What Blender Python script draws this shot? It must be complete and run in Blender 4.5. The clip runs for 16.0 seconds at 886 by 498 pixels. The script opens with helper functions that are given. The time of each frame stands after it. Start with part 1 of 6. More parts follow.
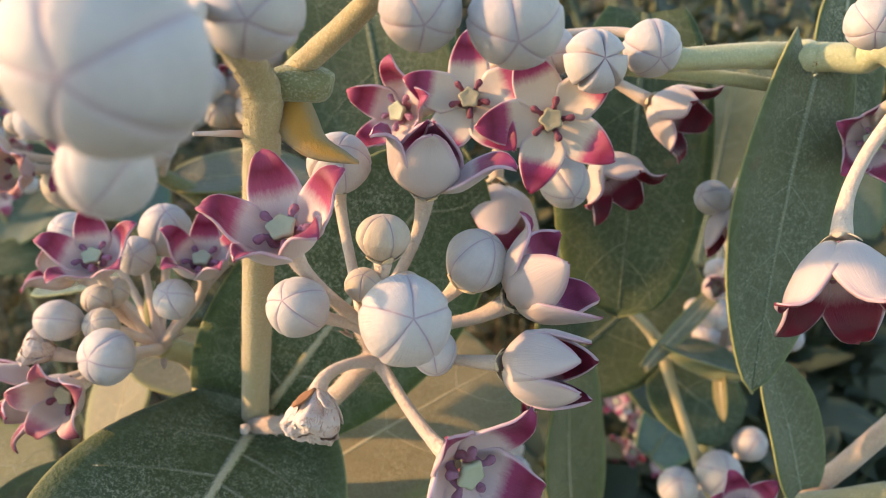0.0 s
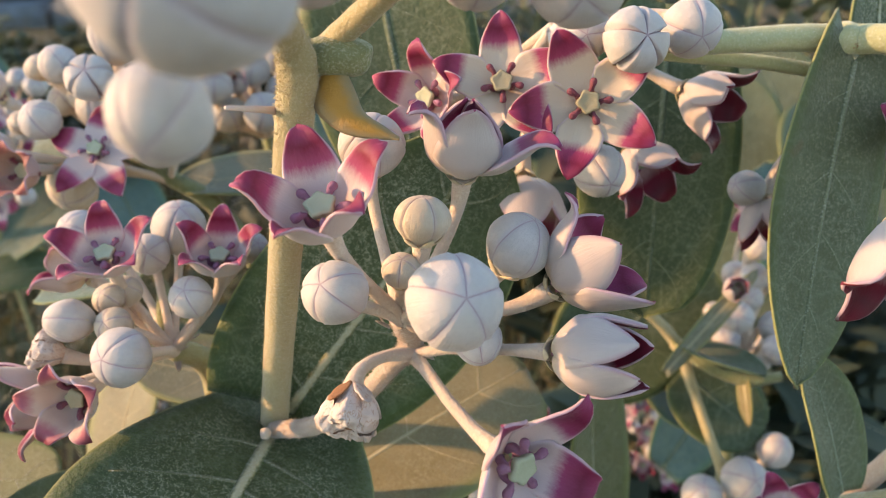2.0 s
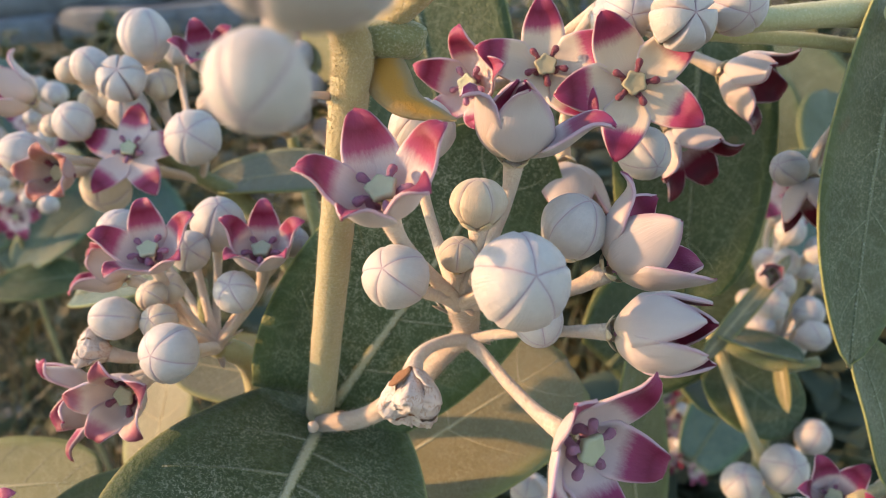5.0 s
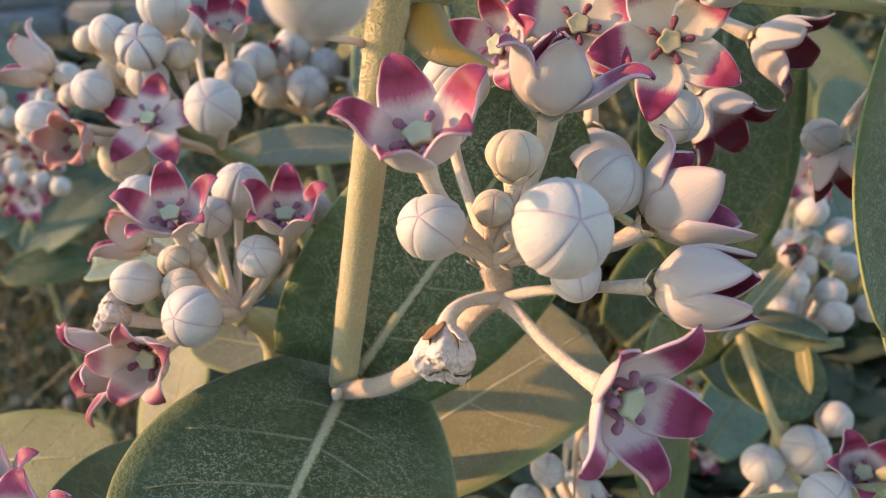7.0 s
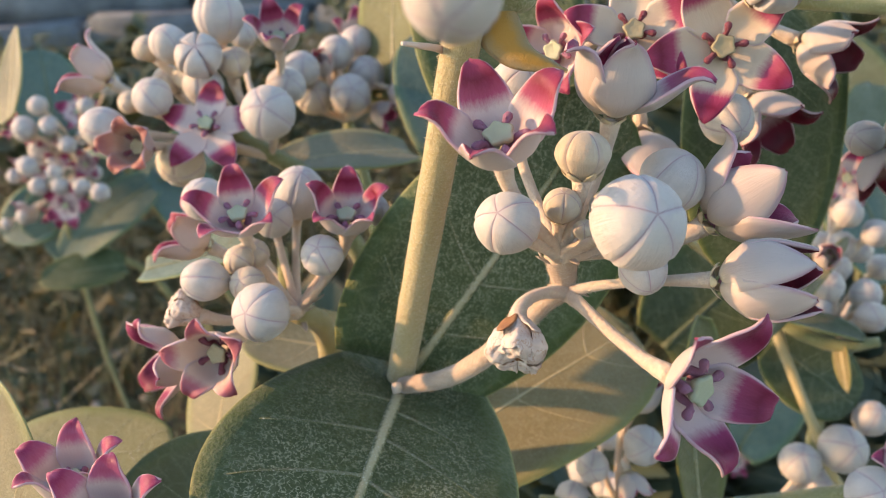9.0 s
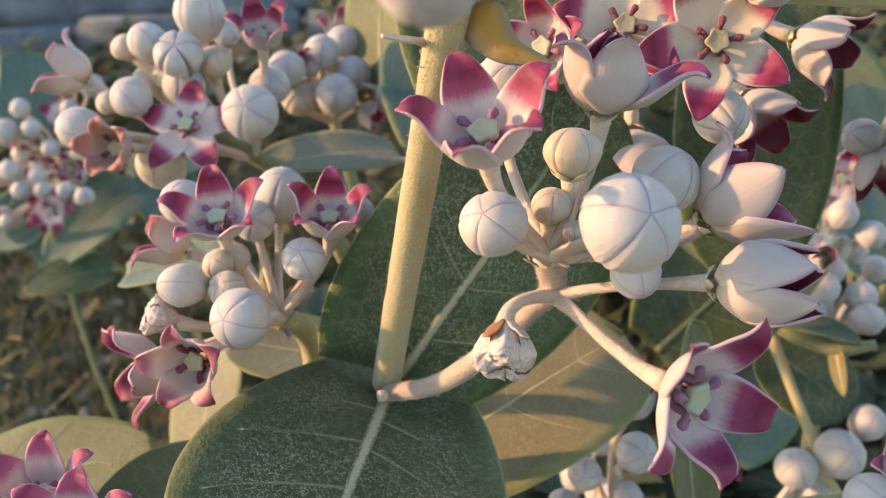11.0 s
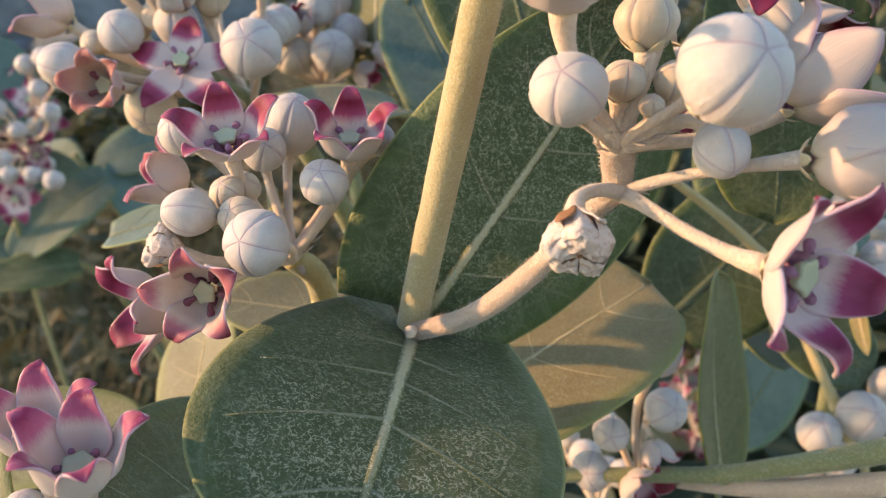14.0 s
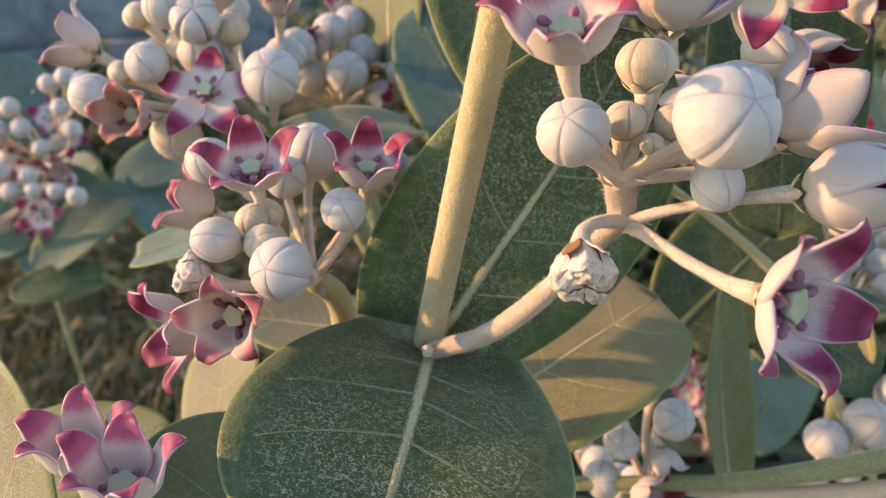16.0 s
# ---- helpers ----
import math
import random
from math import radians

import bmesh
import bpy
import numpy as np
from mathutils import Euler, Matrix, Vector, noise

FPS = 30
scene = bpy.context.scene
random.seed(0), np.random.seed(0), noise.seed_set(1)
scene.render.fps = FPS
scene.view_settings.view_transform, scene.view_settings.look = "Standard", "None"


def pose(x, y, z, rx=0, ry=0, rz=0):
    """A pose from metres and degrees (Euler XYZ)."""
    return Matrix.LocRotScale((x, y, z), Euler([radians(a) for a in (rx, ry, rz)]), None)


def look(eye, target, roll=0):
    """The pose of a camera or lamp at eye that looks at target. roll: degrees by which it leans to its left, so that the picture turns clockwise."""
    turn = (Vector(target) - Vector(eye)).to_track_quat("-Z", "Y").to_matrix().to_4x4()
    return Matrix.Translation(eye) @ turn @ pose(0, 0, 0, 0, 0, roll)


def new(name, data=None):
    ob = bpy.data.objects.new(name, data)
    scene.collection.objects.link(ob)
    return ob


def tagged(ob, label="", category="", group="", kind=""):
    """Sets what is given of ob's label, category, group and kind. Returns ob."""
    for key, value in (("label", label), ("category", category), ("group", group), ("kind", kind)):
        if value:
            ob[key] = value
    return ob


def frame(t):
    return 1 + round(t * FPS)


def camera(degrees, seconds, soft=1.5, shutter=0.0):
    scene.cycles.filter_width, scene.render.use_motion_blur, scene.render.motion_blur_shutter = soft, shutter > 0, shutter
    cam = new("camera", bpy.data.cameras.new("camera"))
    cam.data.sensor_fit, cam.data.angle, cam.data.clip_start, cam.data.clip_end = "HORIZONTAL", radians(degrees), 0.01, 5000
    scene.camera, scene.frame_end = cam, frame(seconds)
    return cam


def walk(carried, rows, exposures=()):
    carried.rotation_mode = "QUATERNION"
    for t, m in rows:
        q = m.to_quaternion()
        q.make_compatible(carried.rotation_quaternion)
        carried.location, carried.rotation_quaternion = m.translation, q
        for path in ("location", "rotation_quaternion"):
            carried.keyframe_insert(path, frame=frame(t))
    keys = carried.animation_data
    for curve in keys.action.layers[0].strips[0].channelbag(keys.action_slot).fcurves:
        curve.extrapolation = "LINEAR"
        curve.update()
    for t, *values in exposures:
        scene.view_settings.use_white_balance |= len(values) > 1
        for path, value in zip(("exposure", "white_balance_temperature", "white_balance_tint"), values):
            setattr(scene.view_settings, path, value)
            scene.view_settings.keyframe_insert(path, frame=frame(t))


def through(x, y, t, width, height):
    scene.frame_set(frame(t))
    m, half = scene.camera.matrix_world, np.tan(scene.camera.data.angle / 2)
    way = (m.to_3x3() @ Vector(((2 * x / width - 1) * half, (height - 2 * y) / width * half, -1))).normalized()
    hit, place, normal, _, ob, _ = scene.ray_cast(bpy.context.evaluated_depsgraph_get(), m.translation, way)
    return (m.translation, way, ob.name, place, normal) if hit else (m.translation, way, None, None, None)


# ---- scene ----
cam = camera(58.1, 16.0, 0.55)
METRES, EYE, TILT, LEAN, TURN = 0.16, 0.5, -25.0, 0.0, 0.0
ROWS = [
    (0.0, 0.0, 0.0, 0.0, 0.0, 0.0, 0.0),
    (0.5, -0.0266, 0.0326, -0.0123, -0.46, 0.24, 0.47),
    (1.0, -0.0256, 0.0435, -0.0052, -1.11, 0.8, 1.12),
    (1.5, -0.0547, 0.0606, -0.0492, -1.35, 0.97, -0.13),
    (2.0, -0.0504, 0.044, -0.0367, -0.65, 1.51, 0.54),
    (2.5, -0.0397, 0.0706, -0.0323, -1.07, 1.39, 0.86),
    (3.0, -0.0601, 0.1058, -0.0517, -0.41, 1.29, 1.19),
    (3.5, -0.057, 0.0993, -0.0416, -0.62, 1.67, 1.69),
    (4.0, -0.0682, 0.0766, -0.0389, -0.41, 1.74, 2.11),
    (6.5, -0.1219, 0.0565, -0.0859, 0.31, 1.66, 1.64),
    (7.0, -0.1275, 0.0679, -0.095, 0.31, 1.56, 1.65),
    (7.5, -0.1456, 0.0583, -0.0969, 0.52, 1.77, 1.78),
    (8.0, -0.1487, 0.0354, -0.1073, 1.12, 1.92, 1.55),
    (8.5, -0.166, 0.05, -0.1159, 0.92, 1.97, 1.45),
    (9.0, -0.185, 0.0293, -0.1063, 1.31, 2.14, 1.72),
    (11.5, -0.1766, 0.0734, -0.117, 0.29, 2.55, 2.22),
    (12.0, -0.2853, 0.0561, -0.1776, -1.32, 4.5, 2.73),
    (12.5, -0.3051, 0.0409, -0.2086, -1.82, 4.64, 2.72),
    (13.0, -0.2607, 0.0431, -0.1706, -1.46, 4.06, 3.95),
    (13.5, -0.2295, 0.1099, -0.1801, -1.96, 4.22, 3.83),
    (14.0, -0.2671, 0.157, -0.2176, -1.81, 3.75, 2.77),
    (14.5, -0.2707, 0.1666, -0.2159, -1.67, 3.59, 2.67),
    (15.0, -0.2595, 0.1323, -0.1987, -1.2, 3.88, 3.23),
    (15.5, -0.2663, 0.1184, -0.2059, -0.81, 3.75, 2.94),
    (16.0, -0.2692, 0.1065, -0.194, -0.86, 3.91, 3.33),
]
walk(cam, [(t, pose(0, 0, EYE, TILT, LEAN, TURN) @ pose(METRES * x, METRES * y, METRES * z, 90 + pitch, roll, yaw)) for t, x, y, z, yaw, pitch, roll in ROWS])
cam.data.dof.use_dof = True
cam.data.dof.focus_distance = 0.128
cam.data.dof.aperture_fstop = 26.0

# ---- light ----
SUN_TO = Vector((-0.942, 0.033, 0.334)).normalized()
world = bpy.data.worlds.new("world")
scene.world = world
world.use_nodes = True
wn = world.node_tree.nodes
sky = wn.new("ShaderNodeTexSky")
sky.sky_type, sky.sun_disc = "NISHITA", False
sky.sun_elevation = math.asin(SUN_TO.z)
sky.sun_rotation = math.atan2(SUN_TO.x, SUN_TO.y)
sky.air_density, sky.dust_density, sky.ozone_density = 1.0, 0.5, 1.4
world.node_tree.links.new(sky.outputs[0], wn["Background"].inputs[0])
wn["Background"].inputs[1].default_value = 0.28
sun_data = bpy.data.lights.new("sun", "SUN")
sun_data.energy, sun_data.angle, sun_data.color = 4.5, radians(1.2), (1.0, 0.60, 0.32)
sun = new("sun", sun_data)
sun.matrix_world = look((0, 0, 5), Vector((0, 0, 5)) - SUN_TO)
scene.view_settings.exposure = 0.74
scene.view_settings.use_white_balance = True
scene.view_settings.white_balance_temperature = 7280


# ---- materials ----
class Mat:
    """A short way to wire one node material."""

    def __init__(self, name, rough=0.6, spec=0.3):
        self.m = bpy.data.materials.new(name)
        self.m.use_nodes = True
        self.t = self.m.node_tree
        self.b = self.t.nodes["Principled BSDF"]
        self.b.inputs["Roughness"].default_value = rough
        self.b.inputs["Specular IOR Level"].default_value = spec

    def node(self, kind, **values):
        n = self.t.nodes.new(kind)
        for key, v in values.items():
            n.inputs[key].default_value = v
        return n

    def link(self, a, b):
        self.t.links.new(a, b)

    def coords(self, which="Object"):
        return self.node("ShaderNodeTexCoord").outputs[which]

    def noise(self, scale, detail=3.0, rough=0.55, vec=None, stretch=None):
        v = vec or self.coords()
        if stretch:
            mp = self.node("ShaderNodeMapping")
            mp.inputs["Scale"].default_value = stretch
            self.link(v, mp.inputs[0])
            v = mp.outputs[0]
        n = self.node("ShaderNodeTexNoise", Scale=scale, Detail=detail, Roughness=rough)
        self.link(v, n.inputs["Vector"])
        return n.outputs[0]

    def ramp(self, fac, *stops):
        n = self.node("ShaderNodeValToRGB")
        e = n.color_ramp.elements
        while len(e) < len(stops):
            e.new(0.5)
        for k, (at, col) in enumerate(stops):
            e[k].position = at
            e[k].color = (*col, 1) if len(col) == 3 else col
        self.link(fac, n.inputs[0])
        return n.outputs[0]

    def mix(self, fac, a, b, mode="MIX"):
        n = self.t.nodes.new("ShaderNodeMix")
        n.data_type, n.blend_type = "RGBA", mode
        for sock, v in ((n.inputs[0], fac), (n.inputs[6], a), (n.inputs[7], b)):
            if isinstance(v, (int, float)):
                sock.default_value = v
            elif isinstance(v, tuple):
                sock.default_value = (*v, 1)
            else:
                self.link(v, sock)
        return n.outputs[2]

    def math(self, op, a, b=0.0, c=0.0):
        n = self.t.nodes.new("ShaderNodeMath")
        n.operation = op
        for sock, v in zip(n.inputs, (a, b, c)):
            if isinstance(v, (int, float)):
                sock.default_value = v
            else:
                self.link(v, sock)
        return n.outputs[0]

    def bump(self, height, strength=0.3, distance=0.001):
        n = self.node("ShaderNodeBump", Strength=strength, Distance=distance)
        self.link(height, n.inputs["Height"])
        self.link(n.outputs[0], self.b.inputs["Normal"])

    def done(self, colour, sheen=0.0, through_light=0.0, through_tint=(1, 1, 1)):
        self.link(colour, self.b.inputs["Base Color"]) if not isinstance(colour, tuple) else None
        if isinstance(colour, tuple):
            self.b.inputs["Base Color"].default_value = (*colour, 1)
        if sheen:
            self.b.inputs["Sheen Weight"].default_value = sheen
            self.b.inputs["Sheen Roughness"].default_value = 0.4
        if through_light:
            tr = self.node("ShaderNodeBsdfTranslucent")
            self.link(self.mix(1.0, colour, through_tint, "MULTIPLY"), tr.inputs[0])
            mx = self.node("ShaderNodeMixShader", Fac=through_light)
            self.link(self.b.outputs[0], mx.inputs[1])
            self.link(tr.outputs[0], mx.inputs[2])
            self.link(mx.outputs[0], self.t.nodes["Material Output"].inputs[0])
        return self.m

    def uv(self):
        n = self.node("ShaderNodeSeparateXYZ")
        self.link(self.coords("UV"), n.inputs[0])
        return n.outputs[0], n.outputs[1]

    def rand(self):
        return self.node("ShaderNodeObjectInfo").outputs["Random"]


def petal_inner(name, deep, mid, pale, start=0.40):
    m = Mat(name, 0.45, 0.35)
    u, v = m.uv()
    streak = m.noise(10.0, 6.0, 0.82, m.coords("UV"), (1.7, 0.8, 1))
    edge = m.math("ABSOLUTE", m.math("SUBTRACT", u, 0.5))
    # the purple reaches lower along the middle, frayed into streaks
    at = m.math("ADD", v, m.math("MULTIPLY", m.math("SUBTRACT", streak, 0.5), 0.17))
    at = m.math("SUBTRACT", at, m.math("MULTIPLY", edge, 0.10))
    at = m.math("ADD", at, m.math("MULTIPLY", m.math("SUBTRACT", m.rand(), 0.5), 0.10))
    c = m.ramp(at, (start, pale), (start + 0.15, mid), (start + 0.34, deep), (1.0, mid))
    rim = m.ramp(m.math("ADD", edge, m.math("MULTIPLY", streak, 0.02)), (0.465, (0, 0, 0)), (0.505, (1, 1, 1)))
    c = m.mix(m.math("MULTIPLY", rim, 0.7), c, (0.72, 0.55, 0.60))
    m.bump(m.noise(40, 3, 0.6, m.coords("UV"), (1, 0.12, 1)), 0.3, 0.0006)
    return m.done(c, 0.1, 0.22)


def petal_outer(name, base, edge_colour):
    m = Mat(name, 0.5, 0.3)
    u, v = m.uv()
    edge = m.math("ABSOLUTE", m.math("SUBTRACT", u, 0.5))
    c = m.mix(m.noise(5, 3, 0.6, m.coords("UV")), base, tuple(min(1, k * 1.12) for k in base))
    c = m.mix(m.ramp(v, (0.0, (0.8, 0.8, 0.8)), (0.22, (0, 0, 0))), c, (0.62, 0.55, 0.36))
    blush = m.math("ADD", m.math("MULTIPLY", edge, 1.0), m.math("MULTIPLY", m.math("SUBTRACT", v, 0.6), 0.45))
    c = m.mix(m.ramp(blush, (0.40, (0, 0, 0)), (0.62, (0.60, 0.60, 0.60))), c, edge_colour)
    m.bump(m.noise(30, 3, 0.6, m.coords("UV"), (1, 0.15, 1)), 0.22, 0.0006)
    return m.done(c, 0.25, 0.22)


def bud_skin(name, base, seam_colour):
    m = Mat(name, 0.5, 0.3)
    u, v = m.uv()
    edge = m.math("ABSOLUTE", m.math("SUBTRACT", u, 0.5))
    # the sectors narrow to the tip: keep the seam's width even
    width = m.math("SINE", m.math("MULTIPLY", v, math.pi))
    gap = m.math("MULTIPLY", m.math("SUBTRACT", 0.5, edge), width)
    gap = m.math("ADD", gap, m.math("MULTIPLY", m.math("SUBTRACT", m.noise(9, 4, 0.65, m.coords("UV")), 0.5), 0.03))
    c = m.mix(m.ramp(m.noise(2.2, 4, 0.65), (0.3, (0, 0, 0)), (0.7, (1, 1, 1))), base, tuple(k * 0.84 for k in base))
    c = m.mix(m.math("MULTIPLY", m.rand(), 0.30), c, (0.55, 0.46, 0.34))
    # warm and greenish towards the calyx
    c = m.mix(m.ramp(m.math("ADD", v, m.math("MULTIPLY", m.noise(3, 3), 0.2)), (0.16, (0.55, 0.55, 0.55)), (0.48, (0, 0, 0))), c, (0.52, 0.43, 0.29))
    fade = m.ramp(m.math("ADD", v, m.math("MULTIPLY", m.noise(4, 2), 0.12)), (0.26, (0, 0, 0)), (0.62, (1, 1, 1)))
    soft = m.ramp(gap, (0.01, (0.36, 0.36, 0.36)), (0.10, (0, 0, 0)))
    fine = m.ramp(gap, (0.005, (0.60, 0.60, 0.60)), (0.022, (0, 0, 0)))
    c = m.mix(m.mix(1.0, soft, fade, "MULTIPLY"), c, (0.42, 0.34, 0.41))
    c = m.mix(m.mix(1.0, fine, fade, "MULTIPLY"), c, seam_colour)
    speck = m.ramp(m.noise(6.5, 2, 0.5), (0.80, (0, 0, 0)), (0.82, (1, 1, 1)))
    c = m.mix(speck, c, (0.12, 0.08, 0.06))
    # faint lengthwise puckers and a fine grain
    pucker = m.noise(7, 3, 0.6, m.coords("UV"), (2.2, 0.35, 1))
    m.bump(m.math("ADD", m.math("MULTIPLY", pucker, 0.6), m.noise(4, 5, 0.65)), 0.20, 0.06)
    return m.done(c, 0.30, 0.10)


def fuzzy(name, a, b, scale=260.0, sheen=0.35, bumpy=0.5):
    m = Mat(name, 0.75, 0.2)
    big = m.noise(scale * 0.12, 3)
    c = m.mix(big, a, b)
    fleck = m.ramp(m.noise(scale * 9, 2, 0.7), (0.52, (0, 0, 0)), (0.72, (1, 1, 1)))
    c = m.mix(m.math("MULTIPLY", fleck, 0.30), c, (0.80, 0.76, 0.62))
    pit = m.ramp(m.noise(scale * 5, 2, 0.6), (0.30, (1, 1, 1)), (0.46, (0, 0, 0)))
    c = m.mix(m.math("MULTIPLY", pit, 0.2), c, tuple(k * 0.55 for k in a))
    m.bump(m.noise(scale * 6, 3, 0.7), bumpy + 0.15, 0.0008)
    return m.done(c, sheen, 0.04)


def leaf_skin(name, dark, light, bloom=0.5, through=0.25):
    m = Mat(name, 0.55, 0.35)
    u, v = m.uv()
    c = m.mix(m.ramp(m.noise(38, 4, 0.6), (0.3, (0, 0, 0)), (0.7, (1, 1, 1))), dark, light)
    edge = m.math("ABSOLUTE", m.math("SUBTRACT", u, 0.5))
    # waxy down: short pale flecks lying in all directions
    warp = m.noise(420, 2)
    patch = m.ramp(m.noise(48, 4, 0.7), (0.34, (0.12, 0.12, 0.12)), (0.62, (1, 1, 1)))
    threads = []
    for scale, cut in ((850, 1000), (1250, 1500)):
        ridge = m.math("ABSOLUTE", m.math("SUBTRACT", m.noise(scale, 1, 0.4), 0.5))
        line = m.ramp(ridge, (0.010, (1, 1, 1)), (0.060, (0, 0, 0)))
        gap = m.ramp(m.noise(cut, 1, 0.5), (0.46, (0, 0, 0)), (0.56, (1, 1, 1)))
        threads.append(m.math("MULTIPLY", line, gap))
    f = m.mix(1.0, m.math("MAXIMUM", threads[0], threads[1]), patch, "MULTIPLY")
    f = m.mix(1.0, f, m.ramp(edge, (0.30, (1, 1, 1)), (0.46, (0.15, 0.15, 0.15))), "MULTIPLY")
    pore = m.ramp(m.noise(1300, 1, 0.5), (0.66, (0, 0, 0)), (0.72, (1, 1, 1)))
    c = m.mix(m.math("MULTIPLY", pore, 0.6 * bloom), c, tuple(k * 0.45 for k in dark))
    c = m.mix(m.ramp(m.math("ADD", edge, m.math("MULTIPLY", m.math("SUBTRACT", m.noise(40, 3), 0.5), 0.10)), (0.38, (0, 0, 0)), (0.47, (0.6, 0.6, 0.6))), c, tuple(k * t for k, t in zip(light, (0.85, 1.05, 0.6))))
    c = m.mix(m.math("MULTIPLY", f, bloom), c, (0.46, 0.46, 0.33))
    c = m.mix(m.math("MULTIPLY", m.mix(1.0, warp, patch, "MULTIPLY"), 0.36 * bloom), c, (0.25, 0.27, 0.18))
    # vein net, faint
    net = m.node("ShaderNodeTexVoronoi", Scale=190.0)
    net.feature = "DISTANCE_TO_EDGE"
    m.link(m.coords(), net.inputs["Vector"])
    c = m.mix(m.ramp(net.outputs["Distance"], (0.0, (0.08, 0.08, 0.08)), (0.09, (0, 0, 0))), c, (0.38, 0.42, 0.30))
    c = m.mix(m.ramp(edge, (0.489, (0, 0, 0)), (0.4995, (0.7, 0.7, 0.7))), c, (0.36, 0.36, 0.14))
    spot = m.ramp(m.noise(75, 2, 0.5), (0.73, (0, 0, 0)), (0.76, (1, 1, 1)))
    c = m.mix(m.math("MULTIPLY", spot, 0.5), c, (0.16, 0.12, 0.06))
    h = m.math("ADD", m.math("MULTIPLY", m.noise(1500, 3), 0.7), m.noise(60, 3))
    m.bump(h, 0.5, 0.0012)
    return m.done(c, 0.15, through, (1.0, 0.95, 0.45))


def plain(name, a, b, scale, rough=0.8, bumpy=0.5, dist=0.004):
    m = Mat(name, rough, 0.25)
    c = m.mix(m.ramp(m.noise(scale, 5, 0.65), (0.3, (0, 0, 0)), (0.7, (1, 1, 1))), a, b)
    m.bump(m.noise(scale * 4, 4, 0.7), bumpy, dist)
    return m.done(c)


def varied(name, stops, rough=0.8, through=0.0):
    """One hue per loose piece."""
    m = Mat(name, rough, 0.25)
    isl = m.node("ShaderNodeNewGeometry").outputs["Random Per Island"]
    c = m.ramp(isl, *stops)
    c = m.mix(m.math("MULTIPLY", m.noise(160, 4, 0.65), 0.5), c, (0.05, 0.045, 0.035))
    m.bump(m.noise(300, 3, 0.6), 0.4, 0.001)
    return m.done(c, 0.0, through, (1, 0.95, 0.6))


M_IN = petal_inner("petal_inside", (0.21, 0.012, 0.045), (0.41, 0.075, 0.16), (0.70, 0.56, 0.52))
M_IN_VIOLET = petal_inner("petal_inside_violet", (0.19, 0.013, 0.052), (0.36, 0.06, 0.155), (0.70, 0.56, 0.55), 0.40)
M_IN_RED = petal_inner("petal_inside_faded", (0.30, 0.07, 0.07), (0.44, 0.24, 0.20), (0.54, 0.40, 0.33), 0.58)
M_IN_TIP = petal_inner("petal_inside_tipped", (0.27, 0.02, 0.075), (0.46, 0.12, 0.22), (0.70, 0.57, 0.52), 0.53)
M_IN_WINE = petal_inner("petal_inside_wine", (0.11, 0.006, 0.020), (0.20, 0.012, 0.035), (0.55, 0.35, 0.35))
M_IN_CREAM = petal_inner("petal_inside_cream", (0.19, 0.010, 0.045), (0.36, 0.05, 0.13), (0.66, 0.54, 0.42), 0.43)
M_OUT = petal_outer("petal_outside", (0.51, 0.445, 0.42), (0.40, 0.15, 0.27))
M_OUT_PINK = petal_outer("petal_outside_pink", (0.60, 0.40, 0.385), (0.46, 0.10, 0.19))
M_OUT_RED = petal_outer("petal_outside_faded", (0.50, 0.36, 0.32), (0.34, 0.08, 0.08))
M_BUD = bud_skin("bud_skin", (0.505, 0.48, 0.475), (0.30, 0.19, 0.22))
M_BUD_CREAM = bud_skin("bud_skin_cream", (0.54, 0.46, 0.36), (0.28, 0.19, 0.18))
M_CALYX = fuzzy("calyx_green", (0.52, 0.46, 0.26), (0.60, 0.54, 0.36))
M_SEPAL = fuzzy("calyx_scurf", (0.52, 0.42, 0.25), (0.60, 0.52, 0.37), 3.0, 0.2, 0.3)
M_PED = fuzzy("pedicel_down", (0.58, 0.45, 0.34), (0.62, 0.51, 0.42))
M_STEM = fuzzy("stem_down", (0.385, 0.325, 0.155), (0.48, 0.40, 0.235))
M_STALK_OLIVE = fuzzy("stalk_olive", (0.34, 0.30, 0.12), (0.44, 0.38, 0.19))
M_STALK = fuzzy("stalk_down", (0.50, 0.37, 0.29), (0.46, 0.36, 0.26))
# twig green, darkened to carry the shade on the low branch
M_TWIGGREEN_DIM = fuzzy("branch_green_dim", (0.162, 0.178, 0.076), (0.238, 0.242, 0.119))
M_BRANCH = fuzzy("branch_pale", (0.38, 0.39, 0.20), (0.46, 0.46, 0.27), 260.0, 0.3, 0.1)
M_CORONA = fuzzy("corona_purple", (0.19, 0.06, 0.12), (0.38, 0.18, 0.27), 500, 0.1, 0.2)
M_CORONA_DARK = fuzzy("corona_maroon", (0.13, 0.02, 0.04), (0.22, 0.05, 0.08), 500, 0.1, 0.2)
M_DISC = fuzzy("stigma_green", (0.35, 0.37, 0.24), (0.43, 0.44, 0.32), 600, 0.0, 0.1)
M_DISC_CREAM = fuzzy("stigma_cream", (0.27, 0.23, 0.14), (0.36, 0.31, 0.20), 600, 0.0, 0.1)
M_COLUMN = fuzzy("column_yellow", (0.66, 0.56, 0.30), (0.70, 0.62, 0.44), 500, 0.1, 0.2)


